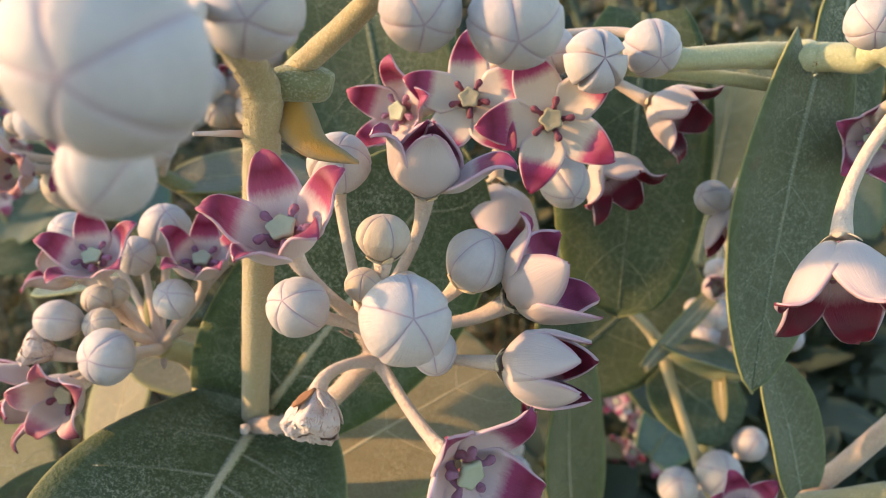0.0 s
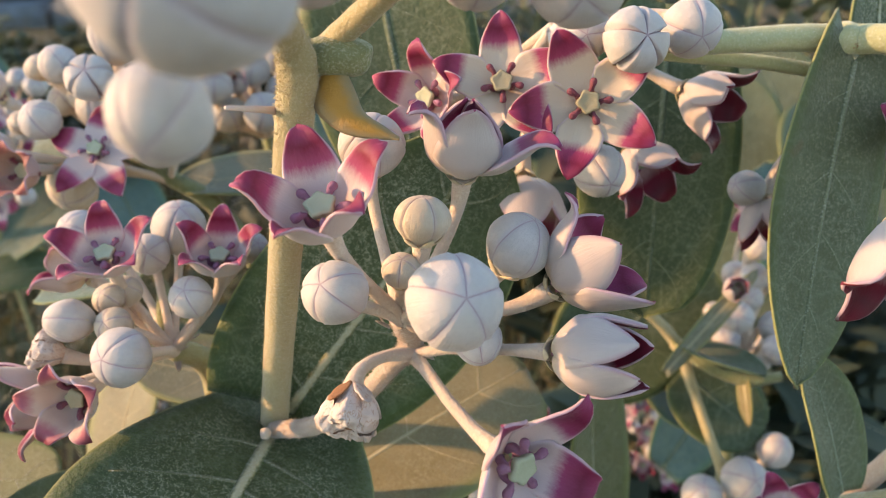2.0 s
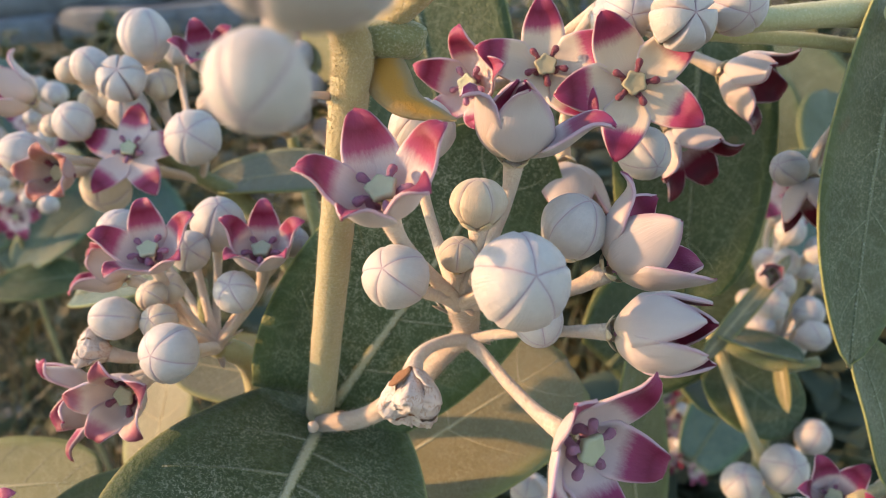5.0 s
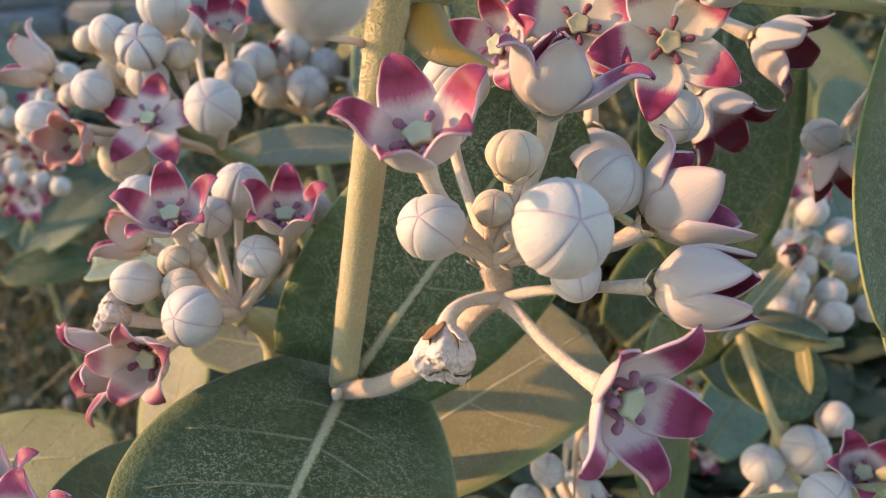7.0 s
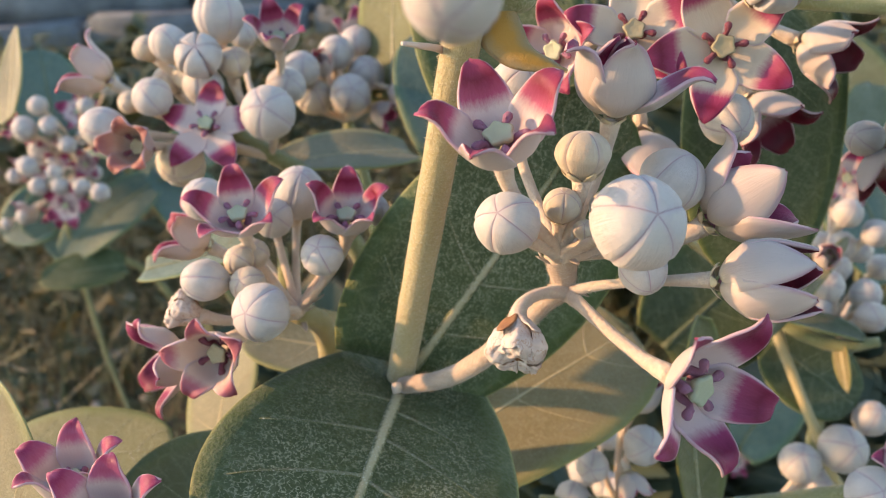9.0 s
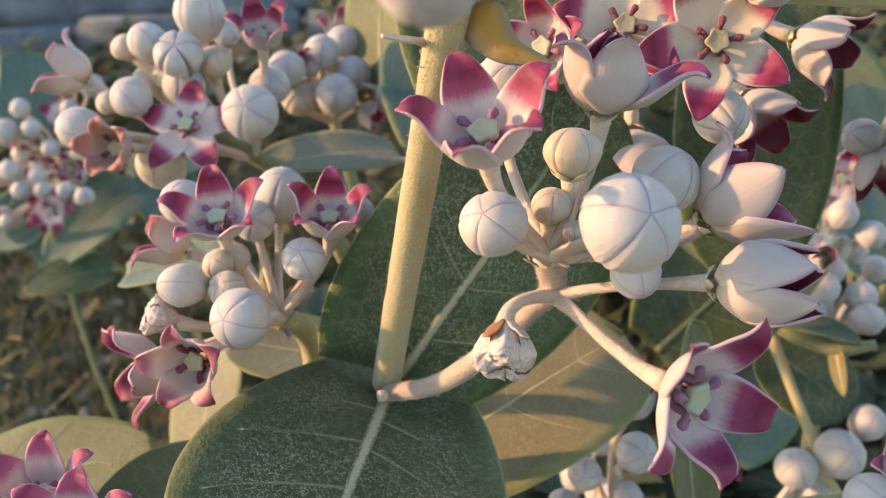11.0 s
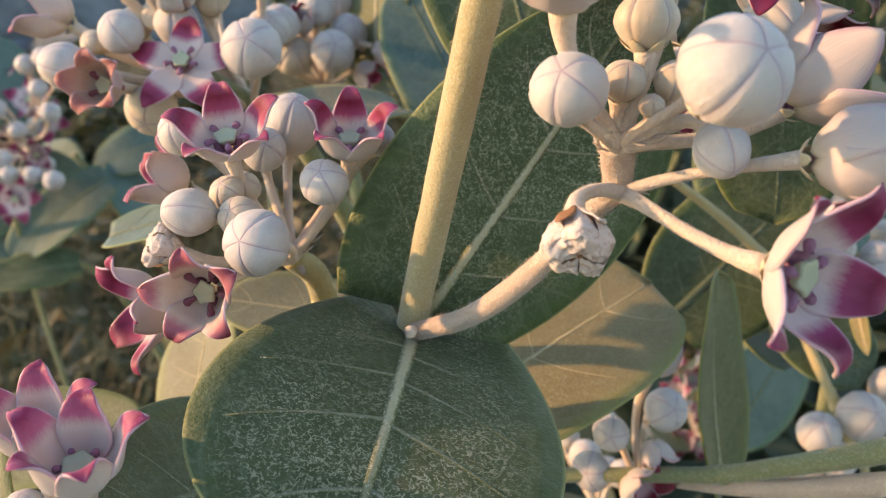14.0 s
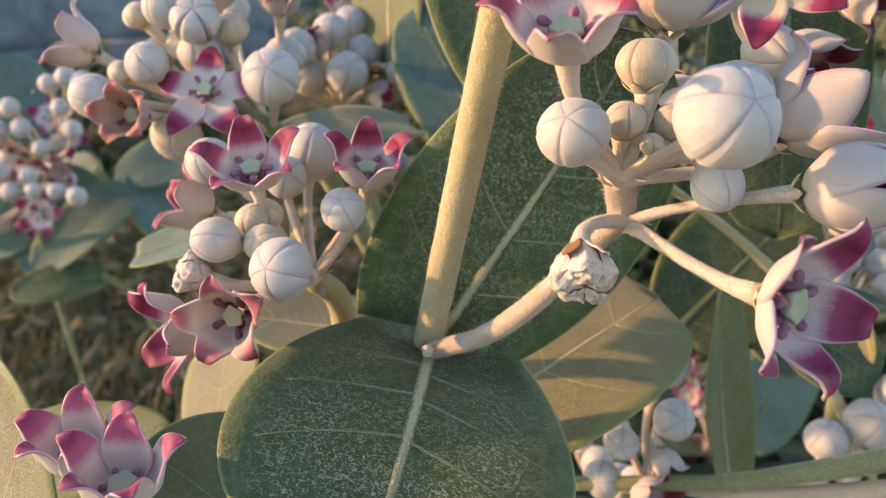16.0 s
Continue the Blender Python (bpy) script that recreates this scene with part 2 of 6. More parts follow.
def papery(name):
    m = Mat(name, 0.85, 0.2)
    c = m.mix(m.noise(3.0, 4, 0.7), (0.66, 0.58, 0.53), (0.52, 0.43, 0.37))
    crease = m.math("ABSOLUTE", m.math("SUBTRACT", m.noise(2.6, 3, 0.6, None, (1, 1, 0.45)), 0.5))
    c = m.mix(m.ramp(crease, (0.0, (0.7, 0.7, 0.7)), (0.022, (0, 0, 0))), c, (0.40, 0.24, 0.16))
    rot = m.ramp(m.noise(1.7, 4, 0.7), (0.68, (0, 0, 0)), (0.76, (0.8, 0.8, 0.8)))
    c = m.mix(rot, c, (0.36, 0.20, 0.11))
    m.bump(m.math("ADD", m.noise(7, 5, 0.7), m.math("MULTIPLY", crease, 3.0)), 0.25, 0.02)
    return m.done(c, 0.1, 0.1)


M_DRY = papery("dry_husk")
M_DRYBROWN = plain("dry_brown", (0.26, 0.10, 0.05), (0.42, 0.26, 0.14), 300, 0.85, 0.6, 0.001)


def yellowed(name):
    m = Mat(name, 0.6, 0.3)
    u, v = m.uv()
    edge = m.math("ADD", m.math("ABSOLUTE", m.math("SUBTRACT", u, 0.5)), m.math("MULTIPLY", m.math("SUBTRACT", m.noise(420, 4, 0.7), 0.5), 0.4))
    c = m.mix(m.ramp(edge, (0.12, (0, 0, 0)), (0.42, (1, 1, 1))), (0.42, 0.235, 0.05), (0.30, 0.235, 0.13))
    c = m.mix(m.ramp(v, (0.72, (0, 0, 0)), (1.0, (1, 1, 1))), c, (0.27, 0.215, 0.12))
    m.bump(m.noise(900, 4, 0.7), 0.5, 0.0008)
    return m.done(c, 0.15, 0.2)


M_YELLOW = yellowed("yellowed_leaf")
M_LEAF = leaf_skin("leaf_glaucous", (0.033, 0.055, 0.012), (0.060, 0.086, 0.024), 0.80)
# pale copy of the leaf green: sunlight put into the colour
M_LEAF_PALE_LIT = leaf_skin("leaf_pale_lit", (0.123, 0.141, 0.062), (0.176, 0.185, 0.088), 0.4, 0.3)
# plainer dark green, lowered further to paint in the shade between leaves
M_LEAF_DARK = leaf_skin("leaf_shaded_green", (0.029, 0.050, 0.015), (0.050, 0.076, 0.027), 0.22, 0.07)
# a yellowing leaf's tan, paled further to stand in for low sun
M_LEAF_TAN_LIT = leaf_skin("leaf_tan_lit", (0.195, 0.167, 0.079), (0.288, 0.246, 0.135), 0.35, 0.32)
# base colour pushed to blue in place of the skylit shade behind
M_LEAF_BLUE_SHADE = leaf_skin("leaf_blue_shade", (0.052, 0.098, 0.080), (0.090, 0.145, 0.122), 0.2, 0.08)
# greyer lit copy with bloom; the sun's brightness is in its base colour
M_LEAF_GREY_LIT = leaf_skin("leaf_grey_bloom_lit", (0.165, 0.16, 0.096), (0.235, 0.225, 0.147), 0.6, 0.25)
M_LEAF_BACK = leaf_skin("leaf_frosted_dark", (0.034, 0.058, 0.015), (0.060, 0.089, 0.031), 0.55, 0.12)
M_LEAF_STRAP = leaf_skin("leaf_strap", (0.074, 0.092, 0.042), (0.109, 0.127, 0.064), 0.35, 0.1)


def rib_skin(name, pale, green):
    m = Mat(name, 0.6, 0.3)
    u, v = m.uv()
    edge = m.math("ABSOLUTE", m.math("SUBTRACT", u, 0.5))
    frayed = m.math("ADD", edge, m.math("MULTIPLY", m.math("SUBTRACT", m.noise(900, 4, 0.8), 0.5), 0.85))
    c = m.mix(m.ramp(frayed, (0.20, (0, 0, 0)), (0.46, (1, 1, 1))), pale, green)
    c = m.mix(m.ramp(m.math("ADD", v, m.math("MULTIPLY", m.noise(300, 3), 0.25)), (0.55, (0, 0, 0)), (0.95, (0.75, 0.75, 0.75))), c, green)
    c = m.mix(m.math("MULTIPLY", m.ramp(m.noise(2300, 2, 0.8), (0.55, (0, 0, 0)), (0.66, (1, 1, 1))), 0.5), c, (0.58, 0.60, 0.52))
    m.bump(m.noise(1500, 3), 0.3, 0.0008)
    return m.done(c, 0.15, 0.15, (1.0, 0.95, 0.45))


M_RIB = rib_skin("leaf_rib", (0.42, 0.40, 0.26), (0.085, 0.105, 0.035))
# rib colour to go with the sun-paled blades
M_RIB_TAN_LIT = rib_skin("leaf_rib_tan_lit", (0.44, 0.38, 0.23), (0.34, 0.29, 0.15))
M_RIB_STRAP = rib_skin("leaf_rib_strap", (0.20, 0.225, 0.14), (0.10, 0.125, 0.065))
M_RIB_DIM = rib_skin("leaf_rib_faint", (0.12, 0.145, 0.08), (0.065, 0.09, 0.042))
M_VEIN_FINE = rib_skin("leaf_fine_vein", (0.19, 0.20, 0.125), (0.085, 0.10, 0.035))


# ---- shapes ----
def put(name, bm, mats, matrix=None, smooth=True):
    me = bpy.data.meshes.new(name)
    bm.to_mesh(me)
    bm.free()
    finish(me, mats, smooth)
    ob = new(name, me)
    if matrix is not None:
        ob.matrix_world = matrix
    return ob


def finish(me, mats, smooth=True):
    for m in mats if isinstance(mats, (list, tuple)) else [mats]:
        me.materials.append(m)
    if smooth:
        me.polygons.foreach_set("use_smooth", [True] * len(me.polygons))


def part(name, data, mats, parent, label="", local=None):
    """One mesh object under a thing. data: a bmesh, or a mesh to share. Without local the mesh is in world metres."""
    if isinstance(data, bmesh.types.BMesh):
        me = bpy.data.meshes.new(name)
        data.to_mesh(me)
        data.free()
        finish(me, mats)
    else:
        me = data
    ob = new(name, me)
    ob.parent = parent
    if local is None:
        ob.matrix_parent_inverse = parent.matrix_world.inverted()
    else:
        ob.matrix_basis = local
    if label:
        ob["label"] = label
    return ob


def empty(name, matrix):
    ob = new(name)
    ob.empty_display_size = 0.002
    ob.matrix_world = matrix
    ob.matrix_basis = matrix
    return ob


def frame_at(at, axis, spin=0.0, size=1.0):
    """A pose at a place with z along axis; spin turns it about the axis, in degrees."""
    z = Vector(axis).normalized()
    ref = Vector((0, 0, 1)) if abs(z.z) < 0.9 else Vector((0, -1, 0))
    x = ref.cross(z).normalized()
    y = z.cross(x)
    m = Matrix((x, y, z)).transposed().to_4x4()
    return Matrix.Translation(at) @ m @ Matrix.Rotation(radians(spin), 4, "Z") @ Matrix.Scale(size, 4)


def spline(points, per=8):
    """A smooth line through the points (Catmull-Rom); each is x, y, z, radius."""
    p = [Vector(q) for q in points]
    p = [2 * p[0] - p[1]] + p + [2 * p[-1] - p[-2]]
    out = []
    for k in range(1, len(p) - 2):
        a, b, c, d = p[k - 1:k + 3]
        for j in range(per):
            t = j / per
            out.append(0.5 * (2 * b + (c - a) * t + (2 * a - 5 * b + 4 * c - d) * t * t + (3 * b - a - 3 * c + d) * t ** 3))
    out.append(p[-2])
    return out


def tube(points, sides=12, per=8, wobble=0.0, caps=True, bm=None):
    bm = bm or bmesh.new()
    line = spline([Vector((*q[:3], q[3])) for q in points], per)
    rings, up = [], Vector((0.3, 0.2, 0.9)).normalized()
    for k, q in enumerate(line):
        nxt, prv = line[min(k + 1, len(line) - 1)], line[max(k - 1, 0)]
        d = (nxt - prv).to_3d()
        d = d.normalized() if d.length > 1e-9 else Vector((0, 0, 1))
        x = up.cross(d)
        if x.length < 1e-3:
            x = Vector((1, 0, 0)).cross(d)
        x.normalize()
        up = d.cross(x)
        c = q.to_3d()
        ring = []
        for j in range(sides):
            a = 2 * math.pi * j / sides
            r = q[3]
            if wobble:
                r *= 1 + wobble * noise.noise((c + (x * math.cos(a) + up * math.sin(a)) * r) * 350)
            ring.append(bm.verts.new(c + (x * math.cos(a) + up * math.sin(a)) * r))
        rings.append(ring)
    for a, b in zip(rings, rings[1:]):
        for j in range(sides):
            bm.faces.new((a[j], a[(j + 1) % sides], b[(j + 1) % sides], b[j]))
    if caps:
        bm.faces.new(rings[0][::-1])
        bm.faces.new(rings[-1])
    return bm


def hairs(points, count, length, rng, thick=0.00006):
    """Fine down standing off a stem."""
    bm = bmesh.new()
    line = spline([Vector((*q[:3], q[3])) for q in points], 10)
    for _ in range(count):
        k = rng.randrange(len(line) - 1)
        q = line[k].lerp(line[k + 1], rng.random())
        d = (line[k + 1] - line[k]).to_3d().normalized()
        n = d.cross(Vector((rng.uniform(-1, 1), rng.uniform(-1, 1), rng.uniform(-1, 1)))).normalized()
        root = q.to_3d() + n * q[3] * 0.96
        tip = root + (n + d * rng.uniform(-0.7, 0.7) + d.cross(n) * rng.uniform(-0.5, 0.5)).normalized() * length * rng.uniform(0.5, 1.2)
        s = d * thick
        e = d.cross(n) * thick
        v = [bm.verts.new(root + s), bm.verts.new(root - s * 0.5 + e), bm.verts.new(root - s * 0.5 - e), bm.verts.new(tip)]
        for a, b in ((0, 1), (1, 2), (2, 0)):
            bm.faces.new((v[a], v[b], v[3]))
    return bm


def sheet(bm, grid, thick, uvs, mats=(0, 1)):
    """A curved blade with two faces and a rim. grid: rows of points; uvs: rows of (u, v); thick may follow v."""
    uvl = bm.loops.layers.uv.verify()
    rows, cols = len(grid), len(grid[0])
    nrm = []
    for i in range(rows):
        line = []
        for j in range(cols):
            du = grid[i][min(j + 1, cols - 1)] - grid[i][max(j - 1, 0)]
            dv = grid[min(i + 1, rows - 1)][j] - grid[max(i - 1, 0)][j]
            n = du.cross(dv)
            line.append(n.normalized() if n.length > 1e-12 else None)
        good = [n for n in line if n is not None]
        mean = sum(good, Vector()).normalized() if good else None
        line = [n if n is not None else mean for n in line]
        nrm.append(line)
    for i in range(rows):
        for j in range(cols):
            if nrm[i][j] is None:
                nrm[i][j] = nrm[i - 1][j] if i and nrm[i - 1][j] is not None else nrm[min(i + 1, rows - 1)][j] or Vector((0, 0, 1))
    top = [[bm.verts.new(grid[i][j] + nrm[i][j] * thick * 0.5) for j in range(cols)] for i in range(rows)]
    bot = [[bm.verts.new(grid[i][j] - nrm[i][j] * thick * 0.5) for j in range(cols)] for i in range(rows)]

    def face(vs, uv, mat):
        f = bm.faces.new(vs)
        f.material_index = mat
        for lp, w in zip(f.loops, uv):
            lp[uvl].uv = w

    for i in range(rows - 1):
        for j in range(cols - 1):
            q = ((i, j), (i, j + 1), (i + 1, j + 1), (i + 1, j))
            face([top[a][b] for a, b in q], [uvs[a][b] for a, b in q], mats[0])
            face([bot[a][b] for a, b in q[::-1]], [uvs[a][b] for a, b in q[::-1]], mats[1])
    edge = [(0, j) for j in range(cols)] + [(i, cols - 1) for i in range(1, rows)] + [(rows - 1, j) for j in range(cols - 2, -1, -1)] + [(i, 0) for i in range(rows - 2, 0, -1)]
    for a, b in zip(edge, edge[1:] + edge[:1]):
        face([top[b[0]][b[1]], top[a[0]][a[1]], bot[a[0]][a[1]], bot[b[0]][b[1]]], [uvs[b[0]][b[1]], uvs[a[0]][a[1]], uvs[a[0]][a[1]], uvs[b[0]][b[1]]], mats[1])
    return bm


def petal_mesh(name, mats, angles, width=0.70, dish=0.30, twist=0.0, seed=0, rows=18, cols=11, flare=0.20, seam=False):
    """A petal one unit long that leaves the axis in the +x direction. angles: its slope from the axis, in degrees, from base to tip."""
    rng = random.Random(seed)
    grid, uvs = [], []
    x, z = 0.10, -0.22
    heading = radians(angles[0])
    wave = [rng.uniform(-1, 1) for _ in range(4)]
    for i in range(rows):
        s = i / (rows - 1)
        k = s * (len(angles) - 1)
        a = int(min(k, len(angles) - 2))
        f = k - a
        f = f * f * (3 - 2 * f)
        heading = radians(angles[a] * (1 - f) + angles[a + 1] * f)
        if i:
            x += math.sin(heading) / (rows - 1)
            z += math.cos(heading) / (rows - 1)
        half = width / 2 * max(0.0, 1 - s) ** 0.78 * (s + 0.24) ** 0.70 / 0.493
        half = min(half, 0.80 * x + 0.02)
        if s == 1.0:
            half = 0.004
        hollow = min(1.0, s / 0.40) if seam else 1.0
        inward = Vector((-math.cos(heading), 0, math.sin(heading)))
        along = Vector((math.sin(heading), 0, math.cos(heading)))
        row, uv = [], []
        for j in range(cols):
            u = 2 * j / (cols - 1) - 1
            curl = dish * (1 - 0.55 * s) * hollow
            a2 = u * curl * 2.2
            yy = half * (math.sin(a2) / (curl * 2.2) if curl > 1e-3 else u)
            lift = half * (1 - math.cos(a2)) / (curl * 2.2) if curl > 1e-3 else 0
            # rim turned out a little
            lift -= half * flare * max(0, abs(u) - 0.72) / 0.28 * s
            p = Vector((x, 0, z)) + Vector((0, yy, 0)) + inward * lift
            p += inward * (0.012 * wave[0] * math.sin(5 * s + 3 * u + wave[1] * 3) + 0.010 * wave[2] * u * s)
            p += Vector((0, 1, 0)) * (twist * s * s)
            row.append(p)
            uv.append((0.5 + 0.5 * u, s))
        grid.append(row)
        uvs.append(uv)
    bm = sheet(bmesh.new(), grid, 0.034, uvs, (0, 1))
    me = bpy.data.meshes.new(name)
    bm.to_mesh(me)
    bm.free()
    finish(me, mats)
    return me


def bud_sector(name, mat, shape=(1.0, 0.0, 0.0), groove=0.06, rows=19, cols=11):
    """One fifth of a closed bud of unit radius. shape: height, point at the tip, narrowness of the base."""
    bm = bmesh.new()
    uvl = bm.loops.layers.uv.verify()
    high, point, waist = shape
    g = []
    for i in range(rows):
        th = math.pi * (1 - i / (rows - 1))
        line = []
        for j in range(cols):
            f = j / (cols - 1)
            lon = (f - 0.5) * 2 * math.pi / 5
            e = abs(f - 0.5) * 2
            r = math.sin(th)
            r = r * (1 - waist * max(0, -math.cos(th)) * 0.5) * (1 - point * max(0, math.cos(th)) ** 2 * 0.35)
            dent = groove * max(0, (e - 0.84) / 0.16) ** 2 * math.sin(th) ** 0.5
            # five shallow facets: the seams run on blunt ridges that end in shoulders low on the bud
            low = max(0.0, min(1.0, 0.55 - 0.75 * math.cos(th)))
            ridge = (math.cos(math.pi / 5) / math.cos(lon) - math.cos(math.pi / 5)) / (1 - math.cos(math.pi / 5))
            r = r * (1 - dent + 0.075 * (ridge - 0.4) * low * math.sin(th))
            z = math.cos(th) * high * (1 - 0.6 * dent) + point * 0.25 * max(0, math.cos(th)) ** 4
            z -= 0.06 * max(0, math.cos(th)) ** 14
            line.append(bm.verts.new((r * math.cos(lon), r * math.sin(lon), z)))
        g.append(line)
    for i in range(rows - 1):
        for j in range(cols - 1):
            vs = [g[i][j], g[i][j + 1], g[i + 1][j + 1], g[i + 1][j]]
            f = bm.faces.new(vs)
            for lp, (a, b) in zip(f.loops, ((i, j), (i, j + 1), (i + 1, j + 1), (i + 1, j))):
                lp[uvl].uv = (b / (cols - 1), a / (rows - 1))
    me = bpy.data.meshes.new(name)
    bm.to_mesh(me)
    bm.free()
    finish(me, [mat])
    return me


def ball(radius, at=(0, 0, 0), squash=(1, 1, 1), rough=0.0, freq=3.0, seed=0.0, seg=12, bm=None):
    bm = bm or bmesh.new()
    made = bmesh.ops.create_uvsphere(bm, u_segments=seg, v_segments=seg // 2 + 2, radius=1.0)["verts"]
    for v in made:
        n = 1 + rough * noise.noise(v.co * freq + Vector((seed, seed * 2, 7)))
        v.co = Vector(at) + Vector((v.co.x * squash[0], v.co.y * squash[1], v.co.z * squash[2])) * radius * n
    return bm


def to_mesh(name, bm, mats):
    me = bpy.data.meshes.new(name)
    bm.to_mesh(me)
    bm.free()
    finish(me, mats)
    return me


def sepal_mesh():
    """A calyx lobe that hugs the lower side of a bud of unit radius."""
    grid, uvs = [], []
    for i in range(7):
        k = i / 6
        th = math.pi - radians(8 + 50 * k)
        half = radians(36) * min(1.0, 1.35 * (1 - k) ** 0.6) * (1 - 0.25 * k)
        r = 1.025 * math.sin(th) * (1 + 0.17 * math.cos(th)) + 0.02 * (1 - k)
        row = []
        for u in (-1, -0.5, 0, 0.5, 1):
            out = r * (1 + 0.03 * (1 - u * u))
            row.append(Vector((out * math.cos(u * half), out * math.sin(u * half), 0.985 * math.cos(th))))
        grid.append(row)
        uvs.append([(0.5 + 0.5 * u, k) for u in (-1, -0.5, 0, 0.5, 1)])
    return to_mesh("sepal", sheet(bmesh.new(), grid, 0.04, uvs, (0, 0)), M_SEPAL)


def lobe_mesh(mat):
    """One fleshy lobe of the corona: a keel up the column that ends in a blunt arm pointing outwards."""
    bm = tube([(0.095, 0, -0.25, 0.050), (0.17, 0, -0.17, 0.056), (0.19, 0, -0.07, 0.046), (0.205, 0, -0.015, 0.038), (0.25, 0, 0.008, 0.046), (0.30, 0, 0.014, 0.060), (0.345, 0, 0.010, 0.056), (0.372, 0, 0.004, 0.030)], 8, 3)
    tube([(0.28, 0, 0.00, 0.028), (0.275, 0, 0.045, 0.022), (0.23, 0, 0.065, 0.010)], 6, 2, bm=bm)
    return to_mesh("corona_lobe", bm, mat)


def disc_mesh(mat):
    bm = bmesh.new()
    rings = []
    for r, z in ((0.04, 0.044), (0.085, 0.046), (0.12, 0.060), (0.145, 0.056), (0.155, 0.030), (0.145, 0.0), (0.11, -0.05)):
        ring = []
        for j in range(20):
            a = 2 * math.pi * j / 20
            rr = r * (1 + 0.14 * math.cos(5 * a + math.pi))
            ring.append(bm.verts.new((rr * math.cos(a), rr * math.sin(a), z)))
        rings.append(ring)
    for a, b in zip(rings, rings[1:]):
        for j in range(20):
            bm.faces.new((b[j], b[(j + 1) % 20], a[(j + 1) % 20], a[j]))
    bm.faces.new(rings[0])
    return to_mesh("stigma_disc", bm, mat)


def column_mesh():
    return to_mesh("column", tube([(0, 0, -0.30, 0.13), (0, 0, -0.16, 0.11), (0, 0, 0.0, 0.12)], 12, 3), M_COLUMN)


def cup_mesh():
    """The fused foot of the petals and the calyx under it."""
    return to_mesh("calyx", tube([(0, 0, -0.36, 0.085), (0, 0, -0.31, 0.12), (0, 0, -0.255, 0.185), (0, 0, -0.215, 0.21), (0, 0, -0.195, 0.19)], 15, 4), M_CALYX)


SEPAL, LOBE, LOBE_DARK, COLUMN, CUP = sepal_mesh(), lobe_mesh(M_CORONA), lobe_mesh(M_CORONA_DARK), column_mesh(), cup_mesh()
DISC, DISC_CREAM = disc_mesh(M_DISC), disc_mesh(M_DISC_CREAM)
BUD_SHAPES = {
    "round": bud_sector("bud_petal", M_BUD, (0.96, 0.10, 0.25)),
    "tall": bud_sector("bud_petal", M_BUD, (1.12, 0.22, 0.30)),
    "cream": bud_sector("bud_petal", M_BUD_CREAM, (0.90, 0.05, 0.35), 0.085),
    "shrunk": bud_sector("bud_petal", M_BUD, (0.86, -0.30, 0.30), 0.34),
}
PRESETS = {
    # slopes from the axis, width, dish
    "star": ((72, 84, 70, 60, 84), 0.70, 0.40),
    "bowl": ((88, 64, 30, 24, 96), 0.66, 0.56),
    "cup": ((88, 46, 12, 16, 92), 0.66, 0.56),
    # about to open, and half open: broad petals still cupped round the middle
    "shut": ((82, 40, 4, -14, -16), 0.56, 0.38),
    "half": ((84, 50, 14, 0, 20), 0.74, 0.48),
    "folded": ((88, 44, 14, 34, 118), 0.76, 0.52),
    "bell": ((86, 46, 14, 16, 74), 0.72, 0.55),
    "flat": ((75, 92, 86, 80, 92), 0.66, 0.34),
}
M_IN_HEART = petal_inner("petal_inside_heart", (0.27, 0.045, 0.08), (0.44, 0.14, 0.17), (0.62, 0.47, 0.39), 0.62)
INSIDES = {"heart": (M_OUT, M_IN_HEART), "": (M_OUT, M_IN), "violet": (M_OUT, M_IN_VIOLET), "red": (M_OUT_RED, M_IN_RED), "wine": (M_OUT, M_IN_WINE), "pink": (M_OUT_PINK, M_IN), "cream": (M_OUT, M_IN_CREAM), "tip": (M_OUT, M_IN_TIP)}
PETALS = {}


def petal(preset, hue, k, shift=0):
    key = (preset, hue, k, shift)
    if key not in PETALS:
        angles, width, dish = PRESETS[preset]
        rng = random.Random(hash_of(key))
        if isinstance(shift, tuple):
            angles = list(shift)
        else:
            angles = [a + (shift if i else 0) + rng.uniform(-5, 5) for i, a in enumerate(angles)]
            if preset != "shut":
                angles[-1] += rng.uniform(-10, 18)
        PETALS[key] = petal_mesh("petal", INSIDES[hue], angles, width * rng.uniform(0.94, 1.05), dish, rng.uniform(-0.05, 0.05), hash_of(key), flare=0.0 if preset in ("shut", "half") else 0.16, seam=preset in ("star", "flat", "bowl"))
    return PETALS[key]


def hash_of(key):
    return sum((i + 3) * ord(c) for i, c in enumerate(repr(key)))


HUB = {}
pedicel_rng = random.Random(4)


def pedicel(thing, base, axis, hub, r0, sag=0.25, downy=True):
    """The stalk of a flower or bud, from the hub of its cluster."""
    a, b, n = Vector(HUB[hub]), Vector(base), Vector(axis).normalized()
    dist = (a - b).length
    c1 = b - n * dist * 0.38
    c0 = a + (c1 - a) * 0.30 + Vector((0, 0, dist * sag * 0.2))
    pts = []
    for k in range(6):
        t = k / 5
        p = a * (1 - t) ** 3 + c0 * 3 * t * (1 - t) ** 2 + c1 * 3 * t * t * (1 - t) + b * t ** 3
        pts.append((*p, r0 * (1.15 - 0.30 * math.sin(t * math.pi) - (0.1 if k < 5 else -0.15))))
    ob = part("pedicel", tube(pts, 10, 4, 0.06), M_PED, thing)
    if downy:
        part("down", hairs(pts, int(160 + dist * 36000), 0.00038, pedicel_rng, 0.00004), M_PED, ob)
    return ob


